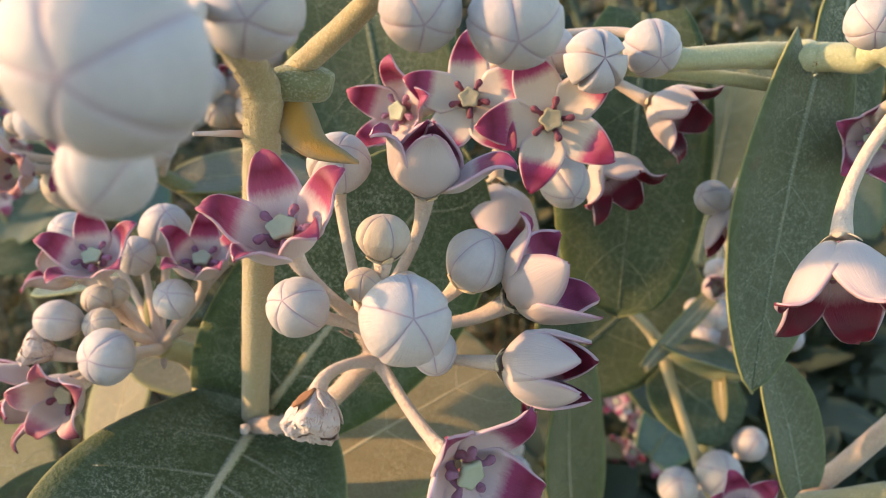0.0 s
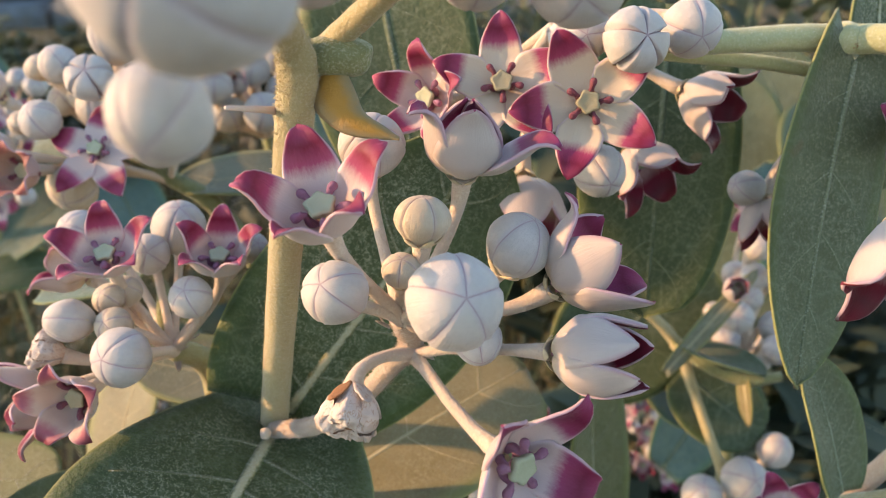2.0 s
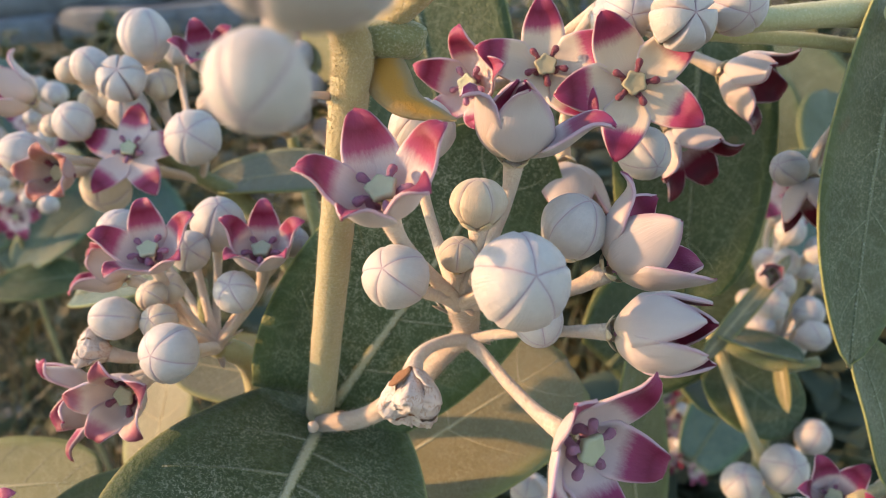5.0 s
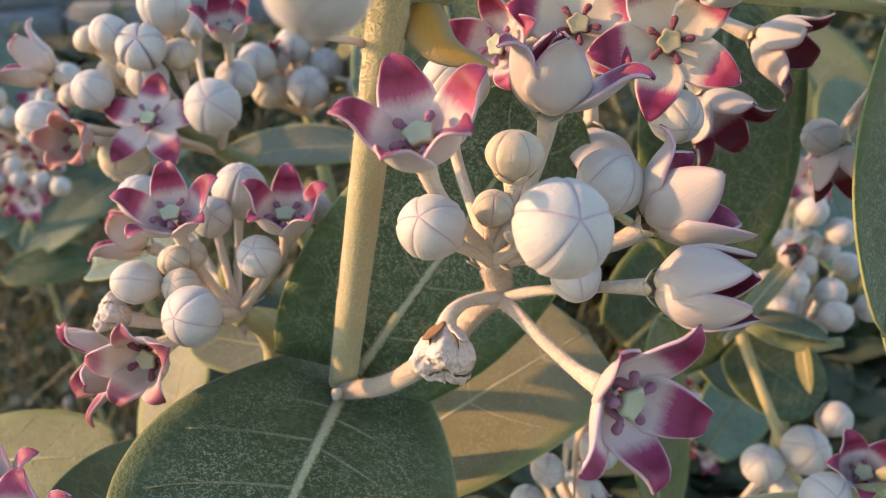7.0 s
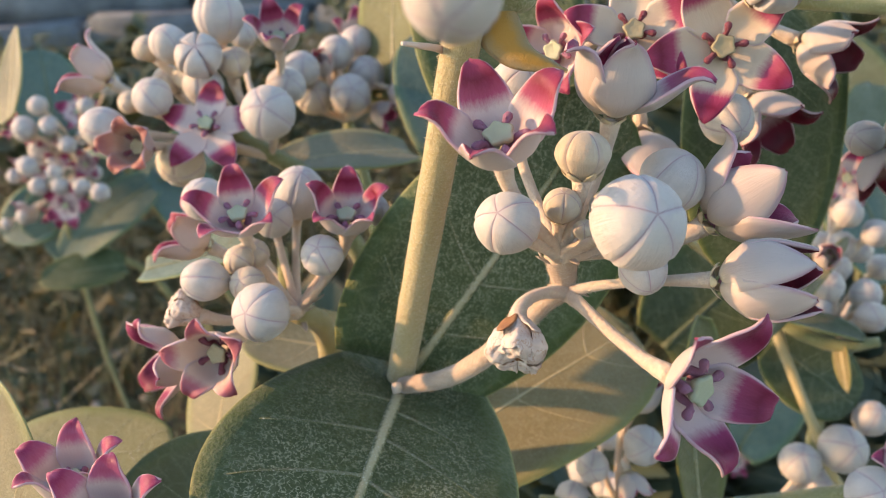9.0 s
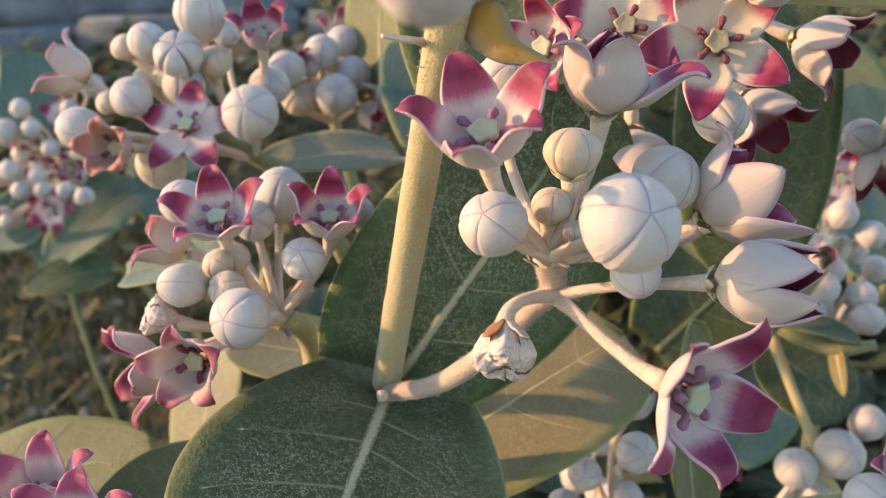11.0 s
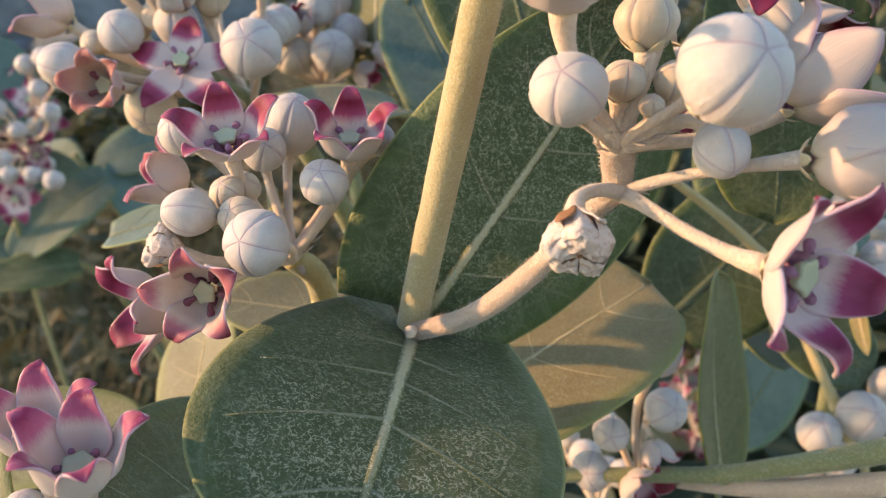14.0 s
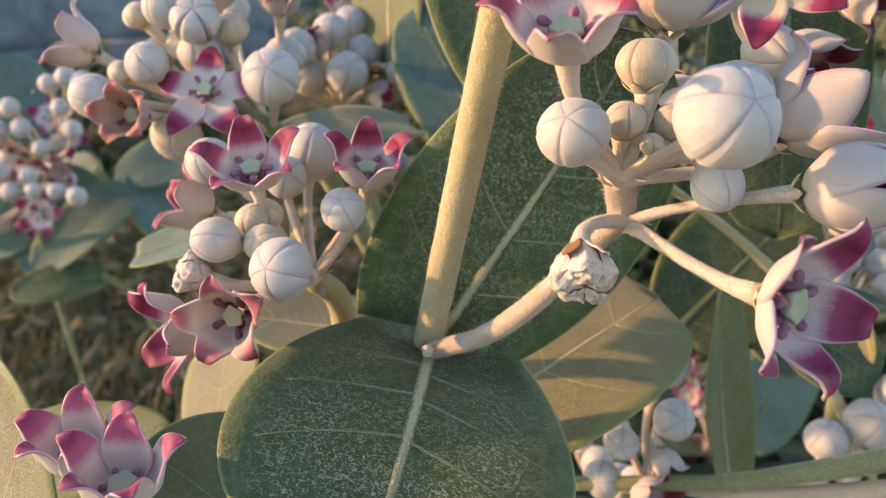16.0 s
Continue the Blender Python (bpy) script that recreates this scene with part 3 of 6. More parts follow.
def bud(at, axis, r, hub="", shape="round", spin=0.0, label="", group="buds of the front cluster", stalk=0.0013, downy=False):
    rng = random.Random(hash_of(tuple(at)))
    m = frame_at(at, axis, spin, r) @ Matrix.Diagonal((rng.uniform(0.95, 1.05), rng.uniform(0.95, 1.05), rng.uniform(0.94, 1.06), 1))
    b = tagged(empty("flower_bud", m), label or "round closed white flower bud with mauve seams", "flower bud", group)
    for k in range(5):
        part("petal", BUD_SHAPES[shape], None, b, "", Matrix.Rotation(2 * math.pi * k / 5, 4, "Z"))
        part("sepal", SEPAL, None, b, "", Matrix.Rotation(2 * math.pi * (k + 0.5) / 5, 4, "Z"))
    if hub:
        base = Vector(at) - Vector(axis).normalized() * r * 0.86
        pedicel(b, base, axis, hub, stalk, downy=downy)
    return b


def flower(at, axis, size, preset="star", spin=0.0, hue="", hub="", label="", group="open flowers of the front cluster", shifts=(0, 0, 0, 0, 0), dark=False, stalk=0.0014, downy=False, heart=True):
    """A five-petalled crown flower. at: its middle; axis: the way it faces; size: a petal's length."""
    m = frame_at(at, axis, spin, size)
    f = tagged(empty("flower", m), label or "open five-petalled flower, white with crimson-purple tips", "flower", group)
    tight = Matrix.Diagonal((0.62, 0.62, 0.9, 1)) if preset in ("cup", "shut", "bell", "half") else Matrix.Identity(4)
    if preset in ("flat", "bowl", "star"):
        tight = Matrix.Scale(0.86, 4)
    for k in range(5):
        turn = Matrix.Rotation(2 * math.pi * k / 5, 4, "Z")
        part("petal", petal(preset, hue, k, shifts[k]), None, f, "", turn)
        if heart:
            part("corona_lobe", LOBE_DARK if dark else LOBE, None, f, "purple fleshy corona lobe", turn @ Matrix.Rotation(math.pi / 5, 4, "Z") @ tight)
        part("sepal", SEPAL, None, f, "", turn @ Matrix.Rotation(math.pi / 5, 4, "Z") @ Matrix.Translation((0, 0, -0.11)) @ Matrix.Scale(0.24, 4))
    part("calyx", CUP, None, f)
    if heart:
        part("column", COLUMN, None, f)
        part("stigma_disc", DISC_CREAM if dark else DISC, None, f, "cream five-sided stigma disc" if dark else "pale green five-sided stigma disc", Matrix.Rotation(radians(36), 4, "Z"))
    if hub:
        base = Vector(at) - Vector(axis).normalized() * size * 0.31
        pedicel(f, base, axis, hub, stalk, downy=downy)
    return f


def leaf(base, tip, normal, width, mat=None, bend=0.0, fold=0.12, lobe=0.02, blunt=0.5, label="", group="", veins=4, wavy=0.012, name="leaf", vein=None, rows=26, cols=15, root=0.42, root2=None):
    """A broad leaf. bend: how far its middle bulges along the normal, as a part of its length; fold: rise of its sides."""
    mat = mat or M_LEAF
    b, t = Vector(base), Vector(tip)
    length = (t - b).length
    d = (t - b) / length
    n = (Vector(normal) - d * Vector(normal).dot(d)).normalized()
    side = d.cross(n)
    rng = random.Random(hash_of(tuple(round(v, 3) for v in (*base, *tip))))
    ph = rng.uniform(0, 6)

    def half(s, root=root):
        # broadest past the middle, round at both ends
        a = max(0.0, 1 - s) ** blunt * (s + 0.05) ** root
        peak = max(0.05, root / (blunt + root) * 1.05 - 0.05)
        top = (1 - peak) ** blunt * (peak + 0.05) ** root
        return width / 2 * a / top

    def place(s, u):
        w = half(s, root2 if root2 and u > 0 else root)
        lobed = lobe * length * abs(u) * max(0, 1 - s) ** 5
        p = b + d * (s * length - lobed) + side * (u * w)
        up = bend * length * math.sin(s * math.pi) + fold * w * abs(u) ** 1.5
        up += wavy * length * math.sin(s * 7 + ph + 2.2 * u) * abs(u)
        return p + n * up

    grid = [[place(i / (rows - 1), 2 * j / (cols - 1) - 1) for j in range(cols)] for i in range(rows)]
    uvs = [[(j / (cols - 1), i / (rows - 1)) for j in range(cols)] for i in range(rows)]
    thing = tagged(empty(name, frame_at(b, n)), label or "broad grey-green leaf with a pale midrib", "leaf", group)
    part("blade", sheet(bmesh.new(), grid, 0.0005, uvs, (0, 0)), mat, thing)
    r0 = max(0.0006, min(0.0017, width * (0.013 if mat in (M_LEAF_TAN_LIT, M_LEAF_GREY_LIT) else 0.027)))
    rib_mat = vein or (M_RIB_TAN_LIT if mat in (M_LEAF_TAN_LIT, M_LEAF_GREY_LIT) else M_RIB_STRAP if mat is M_LEAF_STRAP else M_RIB_DIM if mat in (M_LEAF_DARK, M_LEAF_BLUE_SHADE) else M_RIB)
    side_mat = M_RIB_TAN_LIT if mat in (M_LEAF_TAN_LIT, M_LEAF_GREY_LIT) else M_RIB_STRAP if mat is M_LEAF_STRAP else M_RIB_DIM if mat in (M_LEAF_DARK, M_LEAF_BLUE_SHADE) else M_VEIN_FINE

    def rib(name, path, wide, high, label="", skin=None):
        """A low ridge on the blade: path gives s and u along it."""
        grid, uvs = [], []
        for k, (s, u) in enumerate(path):
            f = k / (len(path) - 1)
            w = wide * (1 - 0.72 * f)
            s2, u2 = path[min(k + 1, len(path) - 1)]
            s1, u1 = path[max(k - 1, 0)]
            run = place(s2, u2) - place(s1, u1)
            cross = run.cross(n).normalized()
            c = place(s, u)
            grid.append([c + cross * (w * e) + n * (0.00026 + high * w * (1 - e * e)) for e in (-1, -0.5, 0, 0.5, 1)])
            uvs.append([(0.5 + 0.5 * e, f) for e in (-1, -0.5, 0, 0.5, 1)])
        part(name, sheet(bmesh.new(), grid, 0.00012, uvs, (0, 0)), skin or rib_mat, thing, label)

    rib("midrib", [(0.97 * k / 16, 0.0) for k in range(17)], r0, 0.35, "pale raised midrib")
    if mat in (M_LEAF_TAN_LIT, M_LEAF_GREY_LIT):
        veins = min(veins, 3)
    for k in range(veins):
        s0 = 0.10 + 0.66 * k / max(1, veins - 1)
        for sgn in (-1, 1):
            s1 = s0 + rng.uniform(-0.04, 0.04)
            rib("side_vein", [(min(0.97, s1 + 0.15 * f + 0.08 * f * f), sgn * f) for f in (0.80 * j / 8 for j in range(9))], r0 * (0.32 if side_mat is M_VEIN_FINE else 0.22), 0.12, "", side_mat)
    return thing


def stem(points, mat=None, label="", category="stem", name="stem", group="", sides=18, down=0, wobble=0.05, rings=()):
    ob = put(name, tube(points, sides, 8, wobble), [mat or M_STEM])
    tagged(ob, label, category, group)
    for k in rings:
        # a swollen node with the scar of a leaf
        p, q = Vector(points[k]), Vector(points[k + 1])
        d = (q - p).to_3d().normalized() * p[3]
        c = p.to_3d()
        part("node", tube([(*(c - d * 0.9), p[3] * 0.9), (*(c - d * 0.35), p[3] * 1.10), (*(c + d * 0.2), p[3] * 1.13), (*(c + d * 0.8), p[3] * 0.92)], 20, 4, 0.08), mat or M_STEM, ob, "swollen leaf node")
        part("leaf_scar", ball(p[3] * 0.42, c + Vector((0.1, -0.9, -0.2)).normalized() * p[3] * 0.95, (1, 0.6, 0.8), 0.3, 2.0, k, 10), M_DRYBROWN, ob, "brown leaf scar")
    if down:
        part("down", hairs(points, down, 0.0007, random.Random(down)), mat or M_STEM, ob)
    return ob


def husk(at, axis, size, hub=""):
    """A withered flower: a dry cone with five corners and a puckered, folded-in crown."""
    m = frame_at(at, axis, 20, size)
    h = tagged(empty("withered_flower", m), "withered crumpled flower husk, papery white and brown", "withered flower")
    profile = [(0.16, -1.05), (0.34, -0.95), (0.62, -0.62), (0.86, -0.22), (1.02, 0.08), (1.0, 0.22), (0.86, 0.36), (0.64, 0.45), (0.42, 0.44), (0.22, 0.38), (0.05, 0.30)]
    for k in range(5):
        bm = bmesh.new()
        rows, cols, g = 34, 18, []
        for i in range(rows):
            q = i / (rows - 1) * (len(profile) - 1)
            a = min(int(q), len(profile) - 2)
            r = profile[a][0] + (profile[a + 1][0] - profile[a][0]) * (q - a)
            z = profile[a][1] + (profile[a + 1][1] - profile[a][1]) * (q - a)
            crown = max(0.0, min(1.0, (i / (rows - 1) - 0.45) / 0.15))
            line = []
            for j in range(cols):
                f = j / (cols - 1)
                lon = (f - 0.5) * 2 * math.pi / 5 * 0.99
                e = abs(f - 0.5) * 2
                corner = 1.0 - 0.20 * e ** 0.8 * min(1.0, r * 1.1)
                p = Vector((r * corner * math.cos(lon), r * corner * math.sin(lon), z))
                w = p + Vector((k * 2.7, 1.3, 0.4))
                fold = abs(noise.noise(Vector((w.x * 2.2, w.y * 2.2, w.z * 2.2))))
                crease = abs(noise.noise(w * 4.2))
                n = Vector((math.cos(lon) * (1 - crown), math.sin(lon) * (1 - crown), 0.2 + crown)).normalized()
                p += n * (0.15 * crown * (crease - 0.25) - 0.22 * fold * (0.35 + crown) * min(1, r * 1.6) + 0.02 * noise.noise(w * 11))
                p += Vector((0.16, 0.06, 0.1)) * noise.noise(Vector((p.x * 1.3, p.y * 1.3, p.z + k)))
                line.append(bm.verts.new(p))
            g.append(line)
        for i in range(rows - 1):
            for j in range(cols - 1):
                bm.faces.new((g[i][j], g[i][j + 1], g[i + 1][j + 1], g[i + 1][j]))
        part("withered_petal", bm, M_DRY, h, "", Matrix.Rotation(2 * math.pi * k / 5, 4, "Z"))
    part("core", ball(0.55, (0, 0, -0.12), (1, 1, 0.75), 0.2, 3.0, 1.0, 20), M_DRYBROWN, h, "brown dried core between the petals", Matrix.Identity(4))
    for k in range(5):
        grid, uvs = [], []
        for i in range(7):
            s = i / 6
            w = 0.40 * (1 - s) ** 0.6 * (0.5 + s)
            grid.append([Vector((0.30 + 0.62 * s, u * w, -0.98 + 0.86 * s - 0.10 * s * s + 0.14 * noise.noise((k * 3.1, s * 5, u * 3)))) for u in (-1, -0.5, 0, 0.5, 1)])
            uvs.append([(0.5 + 0.5 * u, s) for u in (-1, -0.5, 0, 0.5, 1)])
        part("sepal", sheet(bmesh.new(), grid, 0.05, uvs, (0, 0)), M_DRYBROWN if k % 2 else M_DRY, h, "", Matrix.Rotation(2 * math.pi * (k + 0.4) / 5, 4, "Z"))
    if hub:
        pedicel(h, Vector(at) - Vector(axis).normalized() * size * 0.95, axis, hub, 0.00135, downy=True)
    return h


def curled_leaf(top, mid, tip):
    """A small yellowed leaf, rolled lengthwise, that hangs from the stem's node."""
    a, b, c = Vector(top), Vector(mid), Vector(tip)
    grid, uvs = [], []
    across = Vector((0.9, -0.2, 0.35)).normalized()
    for i in range(14):
        s = i / 13
        p = a * (1 - s) ** 2 + b * 2 * s * (1 - s) + c * s * s
        w = 0.0040 * (1 - s ** 4) ** 0.6 * (0.75 + 0.45 * math.sin(s * 3.0)) * (1 + 0.10 * math.sin(s * 11))
        row = []
        for j in range(9):
            u = j / 4 - 1
            ang = u * (1.0 - 0.5 * s) + 0.5 * s
            row.append(p + across * math.sin(ang) * w + Vector((0, -0.8, 0.5)) * (1 - math.cos(ang)) * w * -0.8)
        grid.append(row)
        uvs.append([(j / 8, s) for j in range(9)])
    t = tagged(empty("withered_leaf", Matrix.Translation(a)), "small yellow-brown curled leaf hanging from the stem", "leaf")
    part("blade", sheet(bmesh.new(), grid, 0.0006, uvs, (0, 0)), M_YELLOW, t)
    bm = ball(0.0037, (0, 0, 0), (1.55, 0.90, 0.80), 0.22, 1.6, 3.0, 24)
    k = put("leaf_scar", bm, [M_TWIGGREEN_DIM], Matrix.Translation(a + Vector((0.001, 0.002, 0.002))))
    tagged(k, "swollen green node with bud scales on the stem", "stem node")
    return t


def bract(at, axis, size):
    """A small dry scale at the foot of a cluster."""
    grid, uvs = [], []
    for i in range(6):
        t = i / 5
        w = 0.30 * (1 - t) ** 0.8 * (0.7 + t)
        grid.append([Vector((u * w, 0.10 * t * t + 0.05 * abs(u), t)) for u in (-1, 0, 1)])
        uvs.append([(0.5 + 0.5 * u, t) for u in (-1, 0, 1)])
    m = frame_at(at, axis, 0, size)
    b = put("bract", sheet(bmesh.new(), grid, 0.08, uvs, (0, 0)), [M_STALK], m)
    return tagged(b, "tiny dry bract at the foot of the flower stalks", "bract", "bracts of the front cluster")


def glands(owner, places):
    """Tiny dark glands on the foot of a leaf's midrib."""
    for k, p in enumerate(places):
        part("gland", ball(0.00018, p, (1, 1, 1.6), 0.3, 2.0, k, 6), M_DRYBROWN, owner)


def axil_bud(at, size):
    b = put("axil_bud", ball(size, (0, 0, 0), (1, 0.9, 1.1), 0.25, 2.0, 5.0, 16), [M_PED], Matrix.Translation(at))
    return tagged(b, "tiny woolly bud in the leaf's axil", "bud")



# the front stem, its node and the branch with the front cluster
stem([(-0.075, 0.22, -0.01, 0.01), (-0.07, 0.205, 0.15, 0.0085), (-0.06, 0.185, 0.27, 0.0052), (-0.0475, 0.16, 0.368, 0.0033), (-0.0438, 0.1527, 0.3872, 0.0031), (-0.0379, 0.1408, 0.4172, 0.003), (-0.0319, 0.1288, 0.4471, 0.003), (-0.0289, 0.1228, 0.4621, 0.003), (-0.0274, 0.1198, 0.4696, 0.003), (-0.02805, 0.11782, 0.47406, 0.0026), (-0.02985, 0.1119, 0.48054, 0.00241), (-0.0341, 0.10611, 0.48735, 0.00209)], label='pale yellow-green downy flower stem, upright above the leaf pair', down=9000)
stem([(-0.04327, 0.14921, 0.38576, 0.00195), (-0.03388, 0.14114, 0.39216, 0.00195), (-0.02649, 0.13396, 0.40066, 0.00205), (-0.01991, 0.1282, 0.40993, 0.00182), (-0.01496, 0.12417, 0.41816, 0.00183), (-0.01219, 0.12242, 0.42164, 0.00198), (-0.01227, 0.1212, 0.42637, 0.00249), (-0.01329, 0.11938, 0.42974, 0.00243)], label='short downy stalk that carries the front cluster', name='stalk', category='stalk', mat=M_STALK, down=2600)
HUB["main"] = (-0.0132, 0.1182, 0.4296)
HUB["fork"] = (-0.0116, 0.1203, 0.4217)

# front cluster
flower((-0.0236, 0.1073, 0.4533), (-0.08, -0.47, 0.87), 0.0141, "bowl", 40, hub='main', downy=True, shifts=(0, 6, -2, -8, -12))
flower((-0.0029, 0.1312, 0.4540), (0.05, -0.10, 0.99), 0.0168, "half", 20, hub='main', label='half-open pale flower with upright curled petals', shifts=((86, 44, 6, 4, 110), (86, 54, 6, -12, 30), (88, 70, 44, 42, 110), (88, 44, -16, -40, -48), (88, 44, -16, -40, -48)), hue='violet', downy=True)
flower((0.0148, 0.1209, 0.4362), (0.856, -0.045, 0.685), 0.0159, "half", 151, hub='main', hue='violet', label='opening pale flower seen from the side, purple within', shifts=((86, 46, 14, 10, 16), (86, 54, 30, 27, 20), (86, 51, 25, 22, 70), (86, 56, 33, 28, -18), (86, 52, 25, 14, 95)), downy=True)
flower((0.0134, 0.1064, 0.4299), (0.88, -0.44, 0.18), 0.0155, "shut", 57, hub='fork', hue='wine', label='white flower about to open, dark red slit between petals', downy=True, stalk=0.0011)
flower((0.0040, 0.0947, 0.4184), (0.58, -0.80, 0.04), 0.0150, "bowl", 48, shifts=((88, 60, 40, 40, 100), (88, 66, 46, 44, 76), (88, 62, 44, 46, 90), (88, 56, 20, 14, 110), (88, 52, 14, 20, 120)), hub='fork', hue='violet', label='open flower facing aside, violet-purple petal tips', downy=True, stalk=0.0013)
bud((-0.0054, 0.0989, 0.4426), (0.24, -0.82, 0.52), 0.0065, "main", "round", 46, downy=True, stalk=0.001, label='large round white bud with a star of mauve seams')
bud((-0.0224, 0.1083, 0.4395), (-0.36, -0.69, 0.63), 0.00504, "main", "round", 10, downy=True)
bud((0.0056, 0.123, 0.4403), (0.48, -0.12, 0.87), 0.00562, "main", "round", 35)
bud((-0.0098, 0.1191, 0.4465), (0.03, 0.1, 0.99), 0.00442, "main", "cream", 9, label='small cream bud, still green-tinged')
bud((-0.0132, 0.1168, 0.4389), (0.07, -0.37, 0.93), 0.00326, "main", "cream", 49, label='tiny cream bud, still green-tinged')
bud((-0.0101, 0.1135, 0.436), (-0.10, -0.55, 0.83), 0.0018, "main", "cream", 20, stalk=0.0008, label='minute cream bud at the heart of the cluster')
bud((-0.0061, 0.117, 0.4383), (0.25, -0.40, 0.88), 0.0030, "main", "cream", 40, stalk=0.0009, label='tiny greenish bud between larger ones')
bud((-0.0015, 0.11, 0.4306), (0.14, -0.83, -0.54), 0.00368, "main", "tall", 65)
bud((-0.0183, 0.1333, 0.4544), (0.12, -0.56, 0.82), 0.00571, "main", "round", 25)
HUB["top"] = (0.0161, 0.162, 0.4698)
bud((0.0256, 0.1586, 0.4417), (0.2, -0.97, -0.15), 0.00560, "top", "tall", 14, label='closed pinkish bud hanging under an open flower')
flower((0.0052, 0.1556, 0.4604), (-0.11, -0.86, 0.5), 0.0132, "star", 24, hue='cream', hub='top', dark=True, group='flowers of the branch behind', label='wide-open star flower, cream heart and crimson tips')
flower((0.0209, 0.1501, 0.4576), (-0.12, -0.94, 0.31), 0.0140, "star", 259, hue='cream', hub='top', dark=True, group='flowers of the branch behind', label='wide-open star flower, cream heart and crimson tips')
flower((-0.0094, 0.1623, 0.4559), (-0.56, -0.77, 0.3), 0.0130, "bowl", 312, hub='top', hue='pink', group='flowers of the branch behind', label='open pink-backed flower turned aside')
flower((0.051, 0.1783, 0.4518), (0.72, -0.63, -0.3), 0.0155, "bell", 61, hub='top', hue='wine', group='flowers of the branch behind', label='nodding white flower, dark red inside its petals')
flower((0.0382, 0.1737, 0.4388), (0.4, -0.71, -0.58), 0.0155, "bell", 107, hub='top', hue='wine', group='flowers of the branch behind', label='nodding white flower, dark red inside its petals')
flower((0.0124, 0.1746, 0.4302), (-0.03, -0.56, -0.83), 0.0188, "half", 88, hub='top', hue='tip', shifts=((84, 56, 20, 12, 60), (84, 56, 18, 6, 10), (84, 56, 20, 12, 50), (84, 56, 18, 6, 20), (84, 56, 20, 12, 60)), group='flowers of the branch behind', label='nodding white flower with flared petals behind the buds')
bud((0.028, 0.148, 0.4691), (0.22, -0.91, 0.35), 0.00611, "top", "shrunk", 50, group='flowers of the branch behind', label='puckered white bud with a sunken star')
bud((0.0402, 0.1558, 0.4701), (0.09, -0.99, -0.14), 0.00579, "top", "round", 58, group='flowers of the branch behind')
bud((0.0213, 0.16, 0.4687), (-0.13, -0.99, 0.1), 0.00510, "top", "tall", 43, group='flowers of the branch behind')
bud((0.0185, 0.1619, 0.4678), (-0.49, -0.87, 0.08), 0.00431, "top", "round", 55, group='flowers of the branch behind')
HUB["right"] = (0.0755, 0.1774, 0.4421)
bud((0.0635, 0.1752, 0.4316), (-0.84, -0.37, 0.39), 0.00434, "right", "round", 8, group='flowers of the branch behind')
flower((0.0688, 0.1737, 0.4262), (-0.05, -0.60, -0.80), 0.0135, "half", 88, hub='right', hue='wine', shifts=((84, 56, 18, 6, 20),) * 5, group='flowers of the branch behind', label='pinkish flower nodding, petals almost shut')

# nearest bunch over the camera side of the stem
HUB["near"] = (-0.0335, 0.1068, 0.4851)
bud((-0.0296, 0.0666, 0.4765), (-0.19, -0.82, -0.53), 0.00456, "near", "round", 71, group='blurred buds close above', label='white bud hanging close by, grey in the shade', stalk=0.0012)
bud((-0.0234, 0.0564, 0.4884), (-0.1, -0.99, 0.02), 0.00734, "near", "round", 66, group='blurred buds close above', label='large pale bud close by')
bud((-0.0204, 0.088, 0.4876), (0.11, -0.99, -0.12), 0.00572, "near", "round", 5, group='blurred buds close above', label='pale bud close by, half above the view')
bud((-0.0028, 0.1034, 0.4851), (0.11, -0.96, -0.27), 0.00553, "near", "round", 10, group='blurred buds close above')
bud((0.0091, 0.1026, 0.4835), (0, -0.96, -0.27), 0.00602, "near", "round", 64, group='blurred buds close above')
stem([(-0.02798, 0.12528, 0.46747, 0.00159), (-0.02442, 0.12472, 0.47134, 0.00187), (-0.02, 0.12201, 0.47528, 0.00195), (-0.01355, 0.11787, 0.48103, 0.00184), (-0.00708, 0.11509, 0.48739, 0.00175)], label="downy side branch leaving the stem's top node", down=300)
stem([(-0.0297, 0.12503, 0.46181, 0.00105), (-0.03169, 0.12136, 0.46334, 0.00062), (-0.03461, 0.11757, 0.46456, 0.00045), (-0.0371, 0.1147, 0.46541, 0.00029)], label='dry broken stub on the stem', name='twig_stub', category='twig', mat=M_DRY, wobble=0.25)

# cluster behind the stem at its lower side
HUB["left"] = (-0.0686, 0.1646, 0.3965)
stem([(-0.068, 0.2, 0.2, 0.004), (-0.07595, 0.18901, 0.31955, 0.004), (-0.06909, 0.18169, 0.35286, 0.00366), (-0.06487, 0.18032, 0.37479, 0.0032), (-0.06522, 0.175, 0.38768, 0.00304), (-0.06912, 0.16662, 0.39604, 0.00261)], label='downy stalk of the lower cluster', name='stalk', category='stalk', mat=M_STALK_OLIVE, down=300)
stem([(-0.06973, 0.16719, 0.39737, 0.00183), (-0.07207, 0.17135, 0.40195, 0.00158), (-0.07362, 0.17817, 0.40766, 0.00121)], label='downy upright side shoot', name='stalk', category='stalk', mat=M_TWIGGREEN_DIM)
flower((-0.0776, 0.1591, 0.424), (0.02, -0.43, 0.9), 0.0138, "bowl", 283, hub='left', group='flowers of the lower cluster', shifts=(-4, -2, 0, 0, -2))
flower((-0.0546, 0.1626, 0.4217), (0.07, -0.35, 0.93), 0.0138, "bowl", 272, hub='left', group='flowers of the lower cluster', shifts=(-12, -14, -8, -8, -14))
